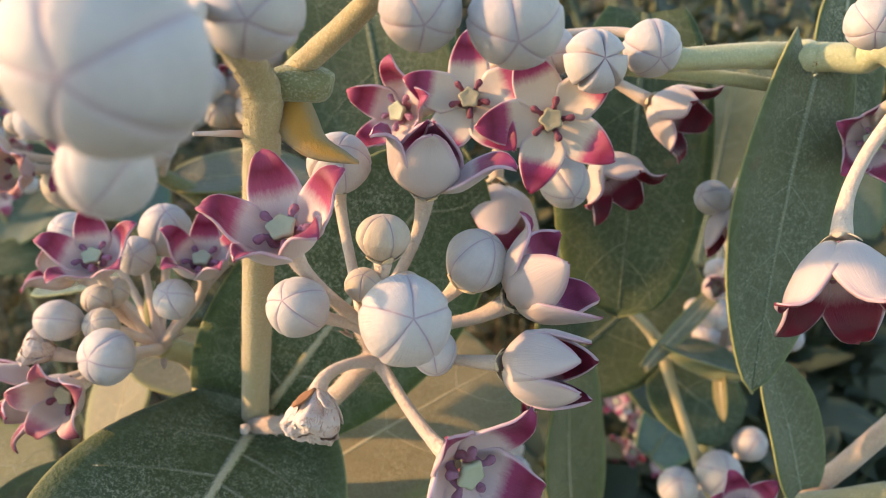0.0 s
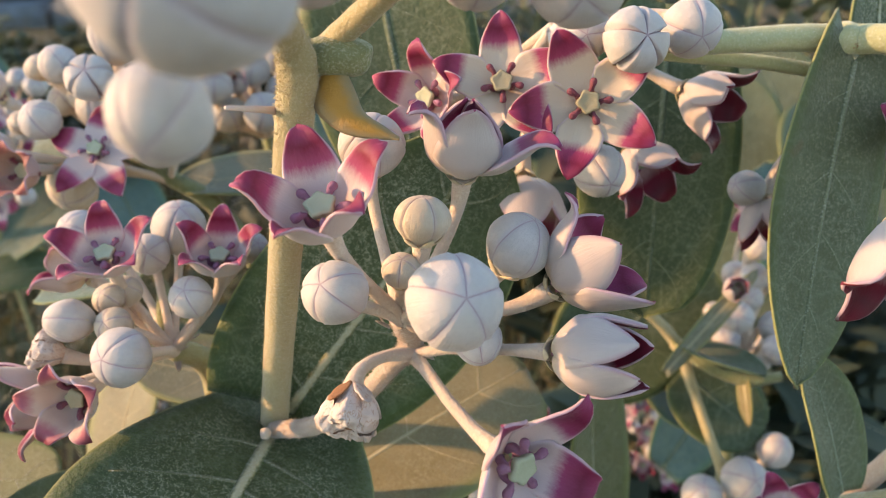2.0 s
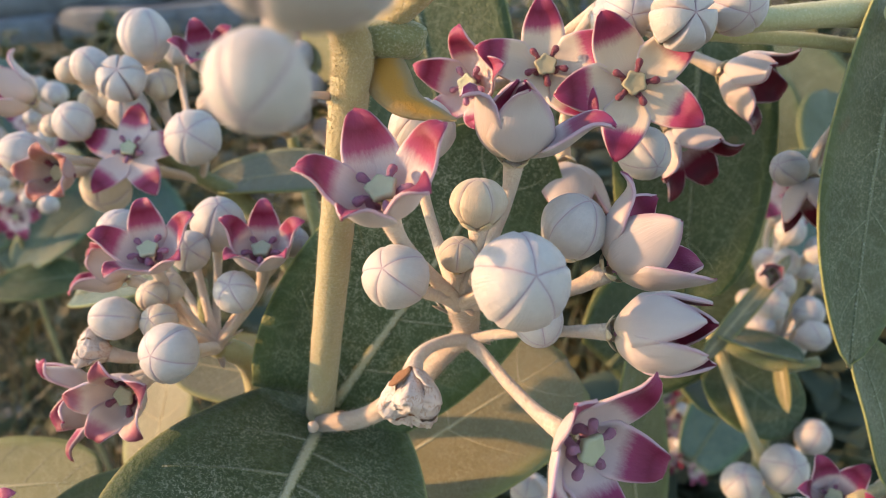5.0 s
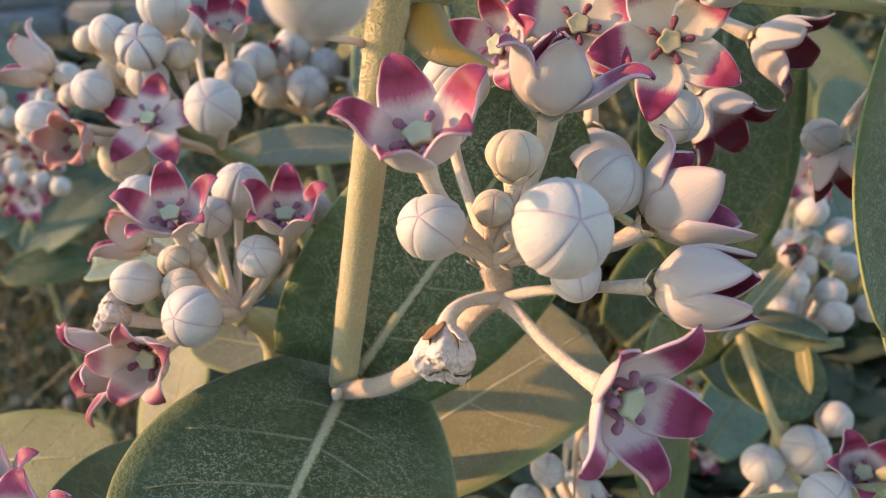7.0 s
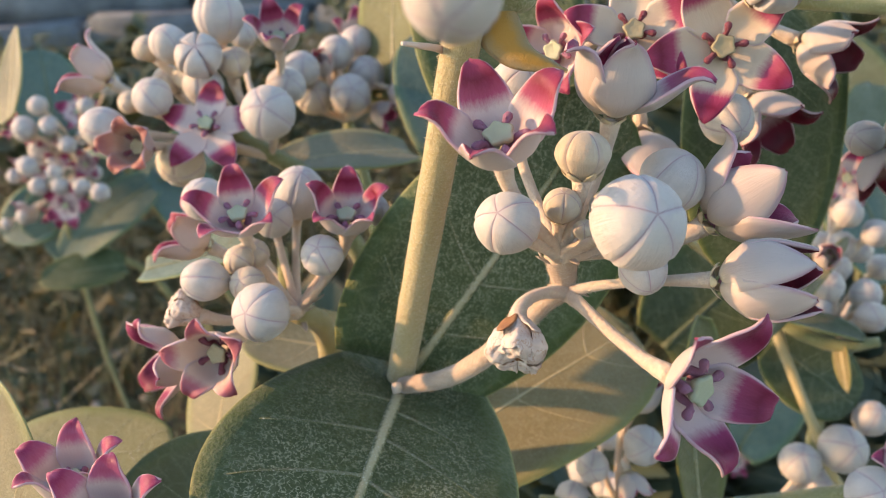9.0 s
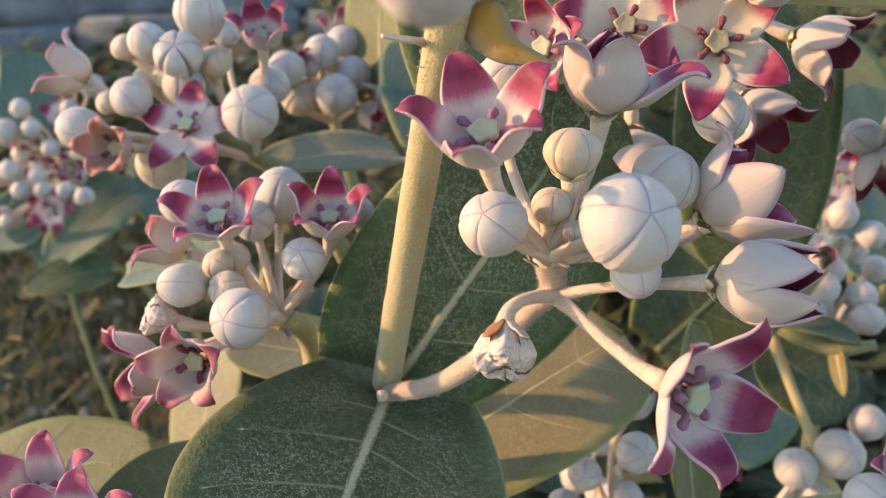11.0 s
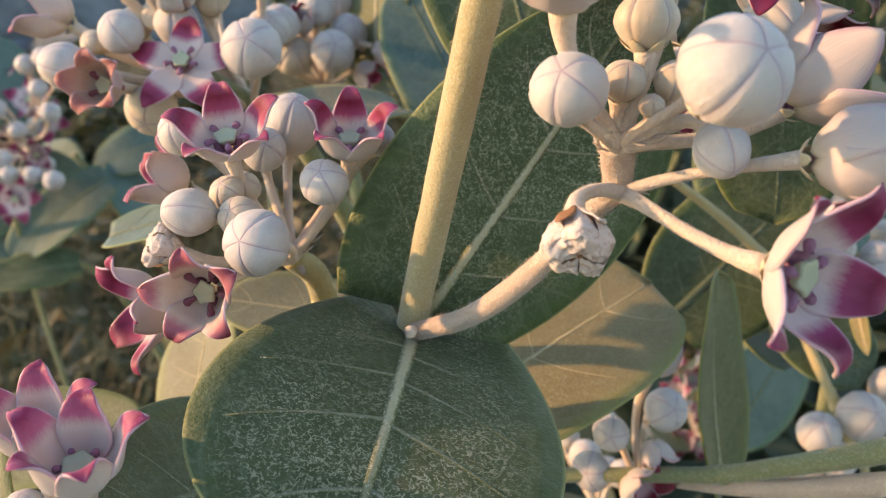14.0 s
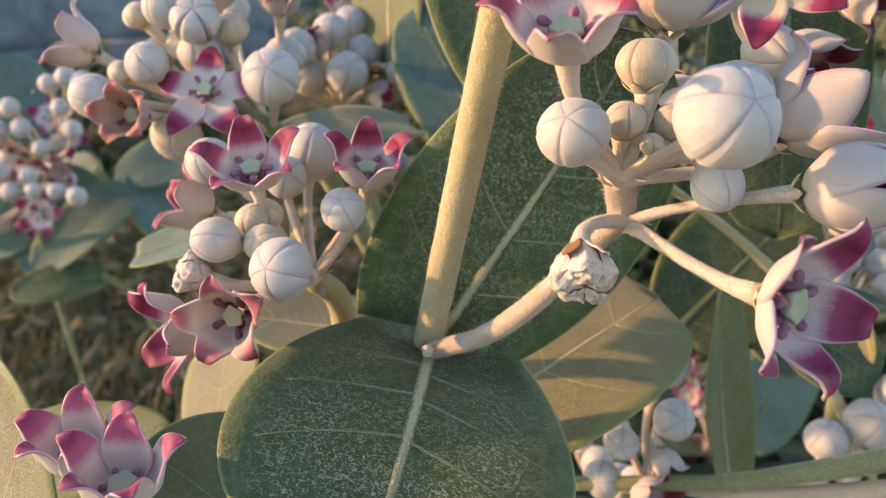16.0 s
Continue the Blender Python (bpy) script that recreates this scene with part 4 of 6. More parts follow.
flower((-0.0807, 0.1409, 0.4000), (-0.22, -0.96, 0.16), 0.0134, "folded", 30, hub='left', group='flowers of the lower cluster', hue='heart', label='open flower with cream heart and folded crimson tips', dark=True, shifts=((88, 40, 10, 40, 110), (88, 38, 8, 30, 120), (88, 40, 12, 40, 100), (88, 36, 6, 24, 130), (88, 36, 6, 30, 120)))
flower((-0.0955, 0.1515, 0.393), (-0.81, -0.59, -0.01), 0.0152, "bowl", 155, hub='left', group='flowers of the lower cluster', hue='violet', label='open flower turned aside, violet petal tips')
flower((-0.0963, 0.1819, 0.409), (-0.82, -0.2, 0.54), 0.0145, "cup", 179, hub='left', group='flowers of the lower cluster', label='half-open pinkish flower pointing aside')
bud((-0.071, 0.1434, 0.408), (-0.39, -0.83, 0.39), 0.00616, "left", "round", 26, group='buds of the lower cluster')
bud((-0.085, 0.1534, 0.411), (-0.86, -0.4, 0.31), 0.00470, "left", "tall", 65, group='buds of the lower cluster')
bud((-0.0792, 0.1606, 0.4125), (-0.28, -0.54, 0.79), 0.00366, "left", "cream", 26, group='buds of the lower cluster', label='small cream bud still tinged green')
bud((-0.0772, 0.1648, 0.412), (0.23, -0.56, 0.8), 0.00374, "left", "cream", 13, group='buds of the lower cluster', label='small cream bud still tinged green')
bud((-0.0757, 0.153, 0.4099), (-0.29, -0.71, 0.64), 0.00412, "left", "cream", 2, group='buds of the lower cluster', label='small cream bud still tinged green')
bud((-0.0595, 0.1553, 0.4152), (-0.09, -0.67, 0.74), 0.00470, "left", "round", 49, group='buds of the lower cluster')
bud((-0.0682, 0.1797, 0.4212), (0.23, -0.43, 0.87), 0.00659, "left", "tall", 51, group='buds of the lower cluster')
bud((-0.0732, 0.1718, 0.4181), (0.22, -0.85, 0.48), 0.00485, "left", "round", 70, group='buds of the lower cluster')
bud((-0.0909, 0.1784, 0.421), (-0.32, -0.68, 0.66), 0.00550, "left", "round", 36, group='buds of the lower cluster')
bud((-0.0495, 0.1724, 0.4191), (0.48, -0.61, 0.63), 0.00383, "left", "round", 18, group='buds of the lower cluster')
for place, way in (((-0.0655, 0.1622, 0.3985), (0.70, -0.50, 0.50)), ((-0.0640, 0.1640, 0.4000), (0.85, -0.20, 0.50)), ((-0.0700, 0.1615, 0.3975), (-0.40, -0.80, 0.40)), ((-0.0665, 0.1610, 0.3960), (0.30, -0.85, -0.30))):
    bract(place, way, 0.0032)

# flower pair at the foot of the broad leaf
HUB["low"] = (-0.1095, 0.1041, 0.3608)
flower((-0.0895, 0.1002, 0.3930), (0.07, -0.22, 0.97), 0.0139, "cup", 269, hue='tip', shifts=(-10, 2, -6, -4, 0), hub='low', group='flowers low beside the broad leaf')
flower((-0.1020, 0.1147, 0.3894), (-0.03, -0.17, 0.99), 0.0139, "cup", 269, hue='tip', shifts=(-8, 4, -4, -4, 2), hub='low', group='flowers low beside the broad leaf')
bud((-0.0993, 0.1021, 0.385), (0.03, 0.03, 1), 0.00295, "low", "round", 52, group='flowers low beside the broad leaf')
flower((-0.0825, 0.0368, 0.4409), (0.22, -0.9, 0.38), 0.0068, "flat", 353, group='flowers low beside the broad leaf', hue='violet', heart=False, label='violet petal of a flower very close by')

# far bunch over the lower cluster
HUB["back"] = (-0.0862, 0.2308, 0.4161)
HUB["back2"] = (-0.0728, 0.3088, 0.4073)
stem([(-0.0536, 0.26206, 0.32438, 0.00255), (-0.05951, 0.28189, 0.35761, 0.00281), (-0.06688, 0.29961, 0.386, 0.00264), (-0.0728, 0.30883, 0.40734, 0.0022)], label="green downy stalk carrying the back branch's buds", name='stalk', category='stalk', mat=M_TWIGGREEN_DIM)
stem([(-0.03, 0.34, -0.01, 0.008), (-0.035, 0.33, 0.18, 0.006), (-0.0536, 0.26206, 0.32438, 0.00383), (-0.05727, 0.24538, 0.36137, 0.00344), (-0.07372, 0.23625, 0.40334, 0.00295), (-0.08621, 0.23116, 0.41688, 0.0025), (-0.09786, 0.22573, 0.42712, 0.00192)], label='green downy stalk of the far bunch', name='stalk', category='stalk', mat=M_TWIGGREEN_DIM)
flower((-0.098, 0.2104, 0.4321), (0.01, -0.74, 0.67), 0.0136, "flat", 14, hub='back', group='far bunch of buds', label='star flower facing out, crimson tips')
flower((-0.1160, 0.2065, 0.4272), (-0.22, -0.93, 0.25), 0.0138, "folded", 30, hub='back', group='far bunch of buds', hue='red', dark=True, label='small faded reddish flower, cup-shaped', shifts=((88, 34, 4, 20, 110), (88, 34, 2, 14, 120), (88, 36, 6, 24, 100), (88, 32, 0, 10, 120), (88, 32, 0, 14, 110)))
flower((-0.1376, 0.2382, 0.4414), (-0.78, -0.15, 0.61), 0.0165, "cup", 106, shifts=(0, 20, 0, 10, 0), hub='back', group='far bunch of buds', label='pale pink flower half open, seen from the side')
flower((-0.08, 0.232, 0.4514), (0.12, -0.56, 0.82), 0.0140, "cup", 105, hub='back', group='far bunch of buds', label='half-open white and crimson flower')
flower((-0.0515, 0.2885, 0.423), (0.86, -0.33, -0.39), 0.0105, "bell", 46, stalk=0.0008, hub='back2', group='far bunch of buds', hue='tip', label='far nodding flower, wine red inside')
flower((-0.0585, 0.2903, 0.4153), (0.9, -0.28, -0.34), 0.0110, "bell", 346, stalk=0.0009, hub='back2', group='far bunch of buds', label='far small flower, crimson inside its petals')
flower((-0.078, 0.29, 0.4321), (0.11, -0.61, 0.79), 0.0115, "shut", 69, hub='back2', group='far bunch of buds', label='far flower about to open, pink at its tip')
flower((-0.0672, 0.3161, 0.4399), (0.19, -0.71, 0.68), 0.0125, "bowl", 85, hub='back2', group='far bunch of buds', hue='tip', label='far pale pink flower with lilac tips')
bud((-0.1127, 0.2144, 0.4388), (-0.3, -0.61, 0.74), 0.00538, "back", "round", 67, group='far bunch of buds')
bud((-0.1262, 0.2112, 0.4315), (-0.9, -0.32, 0.28), 0.00568, "back", "tall", 28, group='far bunch of buds')
bud((-0.109, 0.2233, 0.4517), (-0.19, -0.43, 0.88), 0.00546, "back", "round", 11, group='far bunch of buds')
bud((-0.1186, 0.231, 0.4496), (-0.52, -0.38, 0.77), 0.00409, "back", "cream", 51, group='far bunch of buds', label='small cream bud still tinged green')
bud((-0.1004, 0.2208, 0.4485), (0.12, -0.74, 0.66), 0.00664, "back", "shrunk", 47, group='far bunch of buds')
bud((-0.0971, 0.2345, 0.4574), (0.03, 0.09, 1), 0.00724, "back", "tall", 26, group='far bunch of buds')
bud((-0.0931, 0.2292, 0.445), (0.23, -0.56, 0.8), 0.00472, "back", "cream", 31, group='far bunch of buds', label='small cream bud still tinged green')
bud((-0.1021, 0.2265, 0.4391), (0.03, -0.15, 0.99), 0.00598, "back", "round", 54, group='far bunch of buds')
bud((-0.081, 0.2124, 0.4338), (0.01, -0.87, 0.49), 0.00747, "back", "round", 4, group='far bunch of buds')
bud((-0.0812, 0.2404, 0.4356), (0.31, -0.71, 0.63), 0.00602, "back", "round", 66, group='far bunch of buds')
bud((-0.0812, 0.2869, 0.4222), (0.22, -0.79, 0.57), 0.00684, "back2", "cream", 40, group='far bunch of buds', label='small cream bud still tinged green')
bud((-0.0673, 0.2822, 0.4238), (0.22, -0.85, 0.48), 0.00751, "back2", "round", 70, group='far bunch of buds')
bud((-0.1238, 0.2248, 0.4354), (-0.51, -0.67, 0.53), 0.00346, "back", "cream", 61, group='far bunch of buds', label='small cream bud still tinged green')
bud((-0.1091, 0.2177, 0.4188), (-0.13, -0.89, -0.43), 0.00724, "back", "cream", 36, group='far bunch of buds', label='small cream bud still tinged green')
bud((-0.1159, 0.2373, 0.4389), (0.01, -0.74, 0.67), 0.00493, "back", "cream", 66, group='far bunch of buds', label='small cream bud still tinged green')
bud((-0.1086, 0.2339, 0.441), (0.01, -0.74, 0.67), 0.00452, "back", "cream", 37, group='far bunch of buds', label='small cream bud still tinged green')
bud((-0.1009, 0.2736, 0.4471), (0.23, -0.63, 0.74), 0.00483, "back", "round", 48, group='far bunch of buds')
bud((-0.0729, 0.2943, 0.4366), (0.23, -0.56, 0.8), 0.00687, "back2", "round", 0, group='far bunch of buds')
bud((-0.0627, 0.2962, 0.4283), (0.33, -0.61, 0.72), 0.00657, "back2", "round", 15, group='far bunch of buds')
bud((-0.0839, 0.2818, 0.4332), (0.23, -0.56, 0.8), 0.00662, "back2", "round", 7, group='far bunch of buds')
bud((-0.067, 0.3112, 0.4379), (0.02, -0.44, 0.9), 0.00638, "back2", "round", 20, group='far bunch of buds')
bud((-0.0548, 0.3044, 0.422), (0.34, -0.68, 0.65), 0.00638, "back2", "cream", 40, group='far bunch of buds', label='small cream bud still tinged green')
bud((-0.0791, 0.3058, 0.4256), (0.01, -0.74, 0.67), 0.00638, "back2", "round", 48, group='far bunch of buds')

# distant cluster low beyond
HUB["far"] = (-0.2765, 0.4818, 0.3547)
HUB["far2"] = (-0.2812, 0.4723, 0.3288)
flower((-0.2546, 0.4643, 0.3818), (-0.03, -0.85, 0.52), 0.0140, "star", 88, hub='far', group='distant flower cluster', hue='violet', stalk=0.001)
flower((-0.2624, 0.4404, 0.331), (0.06, -0.99, 0.13), 0.0140, "star", 68, hub='far2', group='distant flower cluster', hue='violet', stalk=0.001)
flower((-0.2736, 0.4843, 0.3905), (-0.42, -0.6, 0.68), 0.0140, "bowl", 91, hub='far', group='distant flower cluster', hue='violet', stalk=0.001)
flower((-0.2505, 0.4699, 0.3686), (0.28, -0.94, 0.22), 0.0130, "star", 52, hub='far', group='distant flower cluster', hue='violet', stalk=0.001)
flower((-0.2825, 0.4709, 0.368), (-0.34, -0.83, 0.44), 0.0135, "bowl", 87, hub='far', group='distant flower cluster', hue='tip', stalk=0.001)
flower((-0.2514, 0.4532, 0.3523), (0.16, -0.99, 0.03), 0.0125, "bowl", 98, hub='far2', group='distant flower cluster', hue='violet', stalk=0.001)
bud((-0.2871, 0.4722, 0.3565), (-0.32, -0.95, 0.07), 0.00680, "far2", "round", 31, group='distant flower cluster', stalk=0.0009)
bud((-0.2492, 0.4172, 0.3848), (-0.11, -0.66, 0.75), 0.00536, "far", "round", 21, group='distant flower cluster', stalk=0.0009)
bud((-0.2393, 0.4131, 0.3748), (0.12, -0.67, 0.74), 0.00476, "far", "round", 1, group='distant flower cluster', stalk=0.0009)
bud((-0.2566, 0.4062, 0.3543), (-0.28, -0.96, 0.07), 0.00536, "far2", "round", 15, group='distant flower cluster', stalk=0.0009)
bud((-0.2226, 0.4154, 0.3827), (0.43, -0.62, 0.66), 0.00536, "far", "round", 68, group='distant flower cluster', stalk=0.0009)
bud((-0.2243, 0.4248, 0.4078), (0.38, -0.63, 0.68), 0.00595, "far", "round", 52, group='distant flower cluster', stalk=0.0009)
bud((-0.2155, 0.4233, 0.4048), (0.52, -0.59, 0.62), 0.00655, "far", "round", 32, group='distant flower cluster', stalk=0.0009)
bud((-0.2627, 0.4173, 0.3838), (-0.37, -0.6, 0.71), 0.00655, "far", "round", 59, group='distant flower cluster', stalk=0.0009)
bud((-0.2329, 0.405, 0.3536), (0.26, -0.96, 0.06), 0.00476, "far2", "round", 71, group='distant flower cluster', stalk=0.0009)
bud((-0.2474, 0.4083, 0.3611), (-0.08, -0.99, 0.07), 0.00476, "far2", "round", 44, group='distant flower cluster', stalk=0.0009)
bud((-0.2621, 0.4101, 0.3643), (-0.4, -0.91, 0.08), 0.00595, "far2", "round", 68, group='distant flower cluster', stalk=0.0009)
bud((-0.2226, 0.4035, 0.3505), (0.45, -0.89, 0.05), 0.00536, "far2", "round", 14, group='distant flower cluster', stalk=0.0009)
bud((-0.2334, 0.4242, 0.4053), (0.21, -0.66, 0.72), 0.00536, "far", "round", 44, group='distant flower cluster', stalk=0.0009)
bud((-0.2547, 0.4211, 0.3948), (-0.23, -0.64, 0.73), 0.00536, "far", "round", 2, group='distant flower cluster', stalk=0.0009)
bud((-0.228, 0.4198, 0.394), (0.33, -0.64, 0.69), 0.00476, "far", "round", 56, group='distant flower cluster', stalk=0.0009)
bud((-0.2447, 0.4056, 0.354), (-0.01, -1, 0.07), 0.00476, "far2", "round", 7, group='distant flower cluster', stalk=0.0009)

crowd = random.Random(31)
for hub, count in (("far", 15), ("far2", 13)):
    for k in range(count):
        a, up = crowd.uniform(-1, 1), crowd.uniform(-0.5, 1)
        way = Vector((a, -0.75, up)).normalized()
        place = Vector(HUB[hub]) + way * crowd.uniform(0.020, 0.036)
        if k % 4 == 0:
            flower(tuple(place), tuple(way), 0.0115, "bowl", crowd.uniform(0, 72), hub=hub, group='distant flower cluster', hue='violet', stalk=0.0008)
        else:
            bud(tuple(place), tuple(way), crowd.uniform(0.0036, 0.0056), hub, "round", crowd.uniform(0, 72), group='distant flower cluster', stalk=0.0008)

# clusters low beyond the branch
HUB["rb"] = (0.069, 0.2068, 0.294)
bud((0.0806, 0.2139, 0.3103), (-0.19, -0.43, 0.88), 0.00684, "rb", "round", 48, group='flower cluster low behind')
bud((0.0949, 0.2157, 0.3141), (0.12, -0.74, 0.66), 0.00795, "rb", "round", 46, group='flower cluster low behind')
bud((0.1087, 0.2268, 0.3179), (0.13, -0.44, 0.89), 0.00631, "rb", "round", 41, group='flower cluster low behind')
bud((0.0904, 0.2176, 0.2969), (0.02, -0.57, 0.82), 0.00612, "rb", "round", 60, group='flower cluster low behind')
HUB["ln"] = (0.0775, 0.1530, 0.3545)
flower((0.0745, 0.1515, 0.3580), (-0.15, -0.50, 0.85), 0.0132, "cup", 262, hub='ln', group='flowers on the low branch', hue='violet', label='open violet-tipped flower with one curled petal', stalk=0.0011)
bud((0.0655, 0.1480, 0.3535), (-0.10, -0.72, 0.68), 0.0064, "ln", "round", 20, group='flowers on the low branch', stalk=0.0011, label='round white bud on the low branch')
HUB["rm"] = (0.1013, 0.2482, 0.3277)
bud((0.1069, 0.2614, 0.3798), (0.02, -0.68, 0.74), 0.00539, "rm", "round", 51, group='flower cluster low behind')
bud((0.1165, 0.2585, 0.3732), (0.22, -0.73, 0.65), 0.00506, "rm", "round", 64, group='flower cluster low behind')
bud((0.1085, 0.265, 0.3664), (0.01, -0.81, 0.59), 0.00521, "rm", "round", 48, group='flower cluster low behind')
bud((0.0983, 0.2513, 0.3567), (-0.2, -0.79, 0.58), 0.00642, "rm", "round", 21, group='flower cluster low behind')
bud((0.112, 0.2501, 0.3535), (0.1, -0.91, 0.39), 0.00574, "rm", "round", 58, group='flower cluster low behind')
bud((0.1052, 0.273, 0.3631), (0.01, -0.74, 0.67), 0.00538, "rm", "round", 19, group='flower cluster low behind')
bud((0.113, 0.2714, 0.3812), (0.02, -0.5, 0.87), 0.00417, "rm", "round", 12, group='flower cluster low behind')
bud((0.1095, 0.2393, 0.3505), (-0, -1, 0.09), 0.00556, "rm", "round", 0, group='flower cluster low behind')
bud((0.1256, 0.248, 0.3487), (0, -0.92, 0.4), 0.00506, "rm", "round", 9, group='flower cluster low behind')
bud((0.0951, 0.2482, 0.3495), (-0.34, -0.92, 0.16), 0.00506, "rm", "round", 4, group='flower cluster low behind')
bud((0.1098, 0.2801, 0.3793), (-0.1, -0.8, 0.59), 0.00394, "rm", "round", 62, group='flower cluster low behind')
bud((0.1197, 0.2721, 0.3608), (-0.1, -0.8, 0.59), 0.00465, "rm", "round", 63, group='flower cluster low behind')
bud((0.1063, 0.2618, 0.3591), (-0.1, -0.8, 0.59), 0.00521, "rm", "round", 66, group='flower cluster low behind')
bud((0.1311, 0.2774, 0.3512), (-0.1, -0.8, 0.59), 0.00516, "rm", "round", 50, group='flower cluster low behind')
bud((0.094, 0.2595, 0.3539), (-0.1, -0.8, 0.59), 0.00452, "rm", "round", 36, group='flower cluster low behind')
bud((0.1097, 0.2529, 0.3386), (-0.1, -0.8, 0.59), 0.00488, "rm", "round", 52, group='flower cluster low behind')
flower((0.0949, 0.2473, 0.3693), (-0.09, -0.74, 0.67), 0.01081, "shut", 84, hub='rm', group='flower cluster low behind', hue='violet')
flower((0.1093, 0.2706, 0.3901), (-0.21, -0.97, 0.09), 0.01168, "star", 80, hub='rm', group='flower cluster low behind', hue='violet')
HUB["bt"] = (0.0169, 0.1826, 0.3118)
bud((0.0201, 0.1831, 0.3422), (0.19, -0.83, 0.52), 0.00574, "bt", "round", 24, group='flower cluster low behind')
bud((0.0058, 0.1816, 0.3369), (-0.25, -0.9, 0.35), 0.00478, "bt", "round", 46, group='flower cluster low behind')
bud((0.0003, 0.1785, 0.3278), (-0.47, -0.77, 0.43), 0.00520, "bt", "round", 52, group='flower cluster low behind')
flower((0.0160, 0.1777, 0.3345), (0.20, -0.62, -0.75), 0.0095, "cup", 66, hub='bt', group='flower cluster low behind', hue='tip', label='small whitish flower hanging with curled petals', stalk=0.0009)
flower((0.0099, 0.1724, 0.327), (0.53, -0.85, 0.05), 0.0125, "bell", 5, hub='bt', group='flower cluster low behind', hue='wine')
flower((0.0212, 0.196, 0.3484), (0.47, 0.08, 0.88), 0.0130, "shut", 340, hub='bt', group='flower cluster low behind', label='pale pink closed flower behind the leaf')
HUB["bn"] = (0.0252, 0.2603, 0.2441)
bud((0.0165, 0.2531, 0.2778), (0.12, -0.74, 0.66), 0.00615, "bn", "round", 5, group='flower cluster low behind')
bud((0.0266, 0.2589, 0.2658), (0.12, -0.74, 0.66), 0.00589, "bn", "round", 34, group='flower cluster low behind')
bud((0.0123, 0.2644, 0.2787), (0.12, -0.74, 0.66), 0.00453, "bn", "round", 23, group='flower cluster low behind')
bud((0.0298, 0.2747, 0.2772), (0.12, -0.74, 0.66), 0.00514, "bn", "round", 44, group='flower cluster low behind')
bud((0.0278, 0.242, 0.2772), (0.12, -0.74, 0.66), 0.00553, "bn", "round", 16, group='flower cluster low behind')

# purple cluster low in the distance
HUB["purple"] = (0.1343, 0.4314, 0.1473)
flower((0.1146, 0.438, 0.2088), (-0.3, -0.52, 0.8), 0.0115, "bowl", 62, hub='purple', group='purple flowers in the distance', hue='wine', stalk=0.0009, label='small far flower, wine-purple and white petals')
flower((0.1183, 0.4159, 0.2087), (0.11, -0.79, 0.61), 0.0115, "cup", 73, hub='purple', group='purple flowers in the distance', hue='wine', stalk=0.0009, label='small far flower, wine-purple and white petals')
flower((0.14, 0.4556, 0.1993), (0.3, -0.52, 0.8), 0.0115, "cup", 88, hub='purple', group='purple flowers in the distance', hue='wine', stalk=0.0009, label='small far flower, wine-purple and white petals')
flower((0.1084, 0.4129, 0.2023), (-0.4, -0.78, 0.48), 0.0115, "bowl", 165, hub='purple', group='purple flowers in the distance', hue='violet', stalk=0.0009, label='small far flower, wine-purple and white petals')
flower((0.1377, 0.4158, 0.1849), (0.4, -0.78, 0.48), 0.0115, "star", 176, hub='purple', group='purple flowers in the distance', hue='violet', stalk=0.0009, label='small far flower, wine-purple and white petals')
flower((0.1201, 0.3995, 0.1973), (0, -0.91, 0.42), 0.0115, "bowl", 225, hub='purple', group='purple flowers in the distance', hue='wine', stalk=0.0009, label='small far flower, wine-purple and white petals')
flower((0.1102, 0.4009, 0.1766), (-0.31, -0.9, 0.3), 0.0115, "bowl", 268, hub='purple', group='purple flowers in the distance', hue='wine', stalk=0.0009, label='small far flower, wine-purple and white petals')
flower((0.135, 0.3964, 0.167), (0.31, -0.93, 0.21), 0.0115, "bowl", 295, hub='purple', group='purple flowers in the distance', hue='violet', stalk=0.0009, label='small far flower, wine-purple and white petals')
flower((0.1166, 0.3914, 0.18), (0, -0.98, 0.22), 0.0115, "cup", 335, hub='purple', group='purple flowers in the distance', hue='wine', stalk=0.0009, label='small far flower, wine-purple and white petals')
flower((0.1582, 0.4558, 0.1761), (0.51, -0.6, 0.62), 0.0115, "bowl", 355, hub='purple', group='purple flowers in the distance', hue='wine', stalk=0.0009, label='small far flower, wine-purple and white petals')
flower((0.1693, 0.4289, 0.1658), (0.52, -0.66, 0.54), 0.0115, "bowl", 27, hub='purple', group='purple flowers in the distance', hue='wine', stalk=0.0009, label='small far flower, wine-purple and white petals')
bud((0.1148, 0.4091, 0.1943), (-0.31, -0.75, 0.58), 0.00390, "purple", "round", 31, group='purple flowers in the distance', stalk=0.0009)
bud((0.1279, 0.4121, 0.2007), (0.12, -0.79, 0.6), 0.00425, "purple", "round", 30, group='purple flowers in the distance', stalk=0.0009)
bud((0.1261, 0.4032, 0.1815), (0.06, -0.79, 0.61), 0.00425, "purple", "round", 55, group='purple flowers in the distance', stalk=0.0009)
stem([(0.15429, 0.48136, -0.012, 0.00384), (0.14409, 0.45586, 0.03579, 0.00341), (0.13749, 0.43936, 0.08358, 0.00298), (0.13474, 0.43249, 0.12341, 0.00262), (0.13429, 0.43136, 0.14731, 0.00216)], label='green stalk of the far purple flowers', name='stalk', category='stalk', mat=M_TWIGGREEN_DIM)

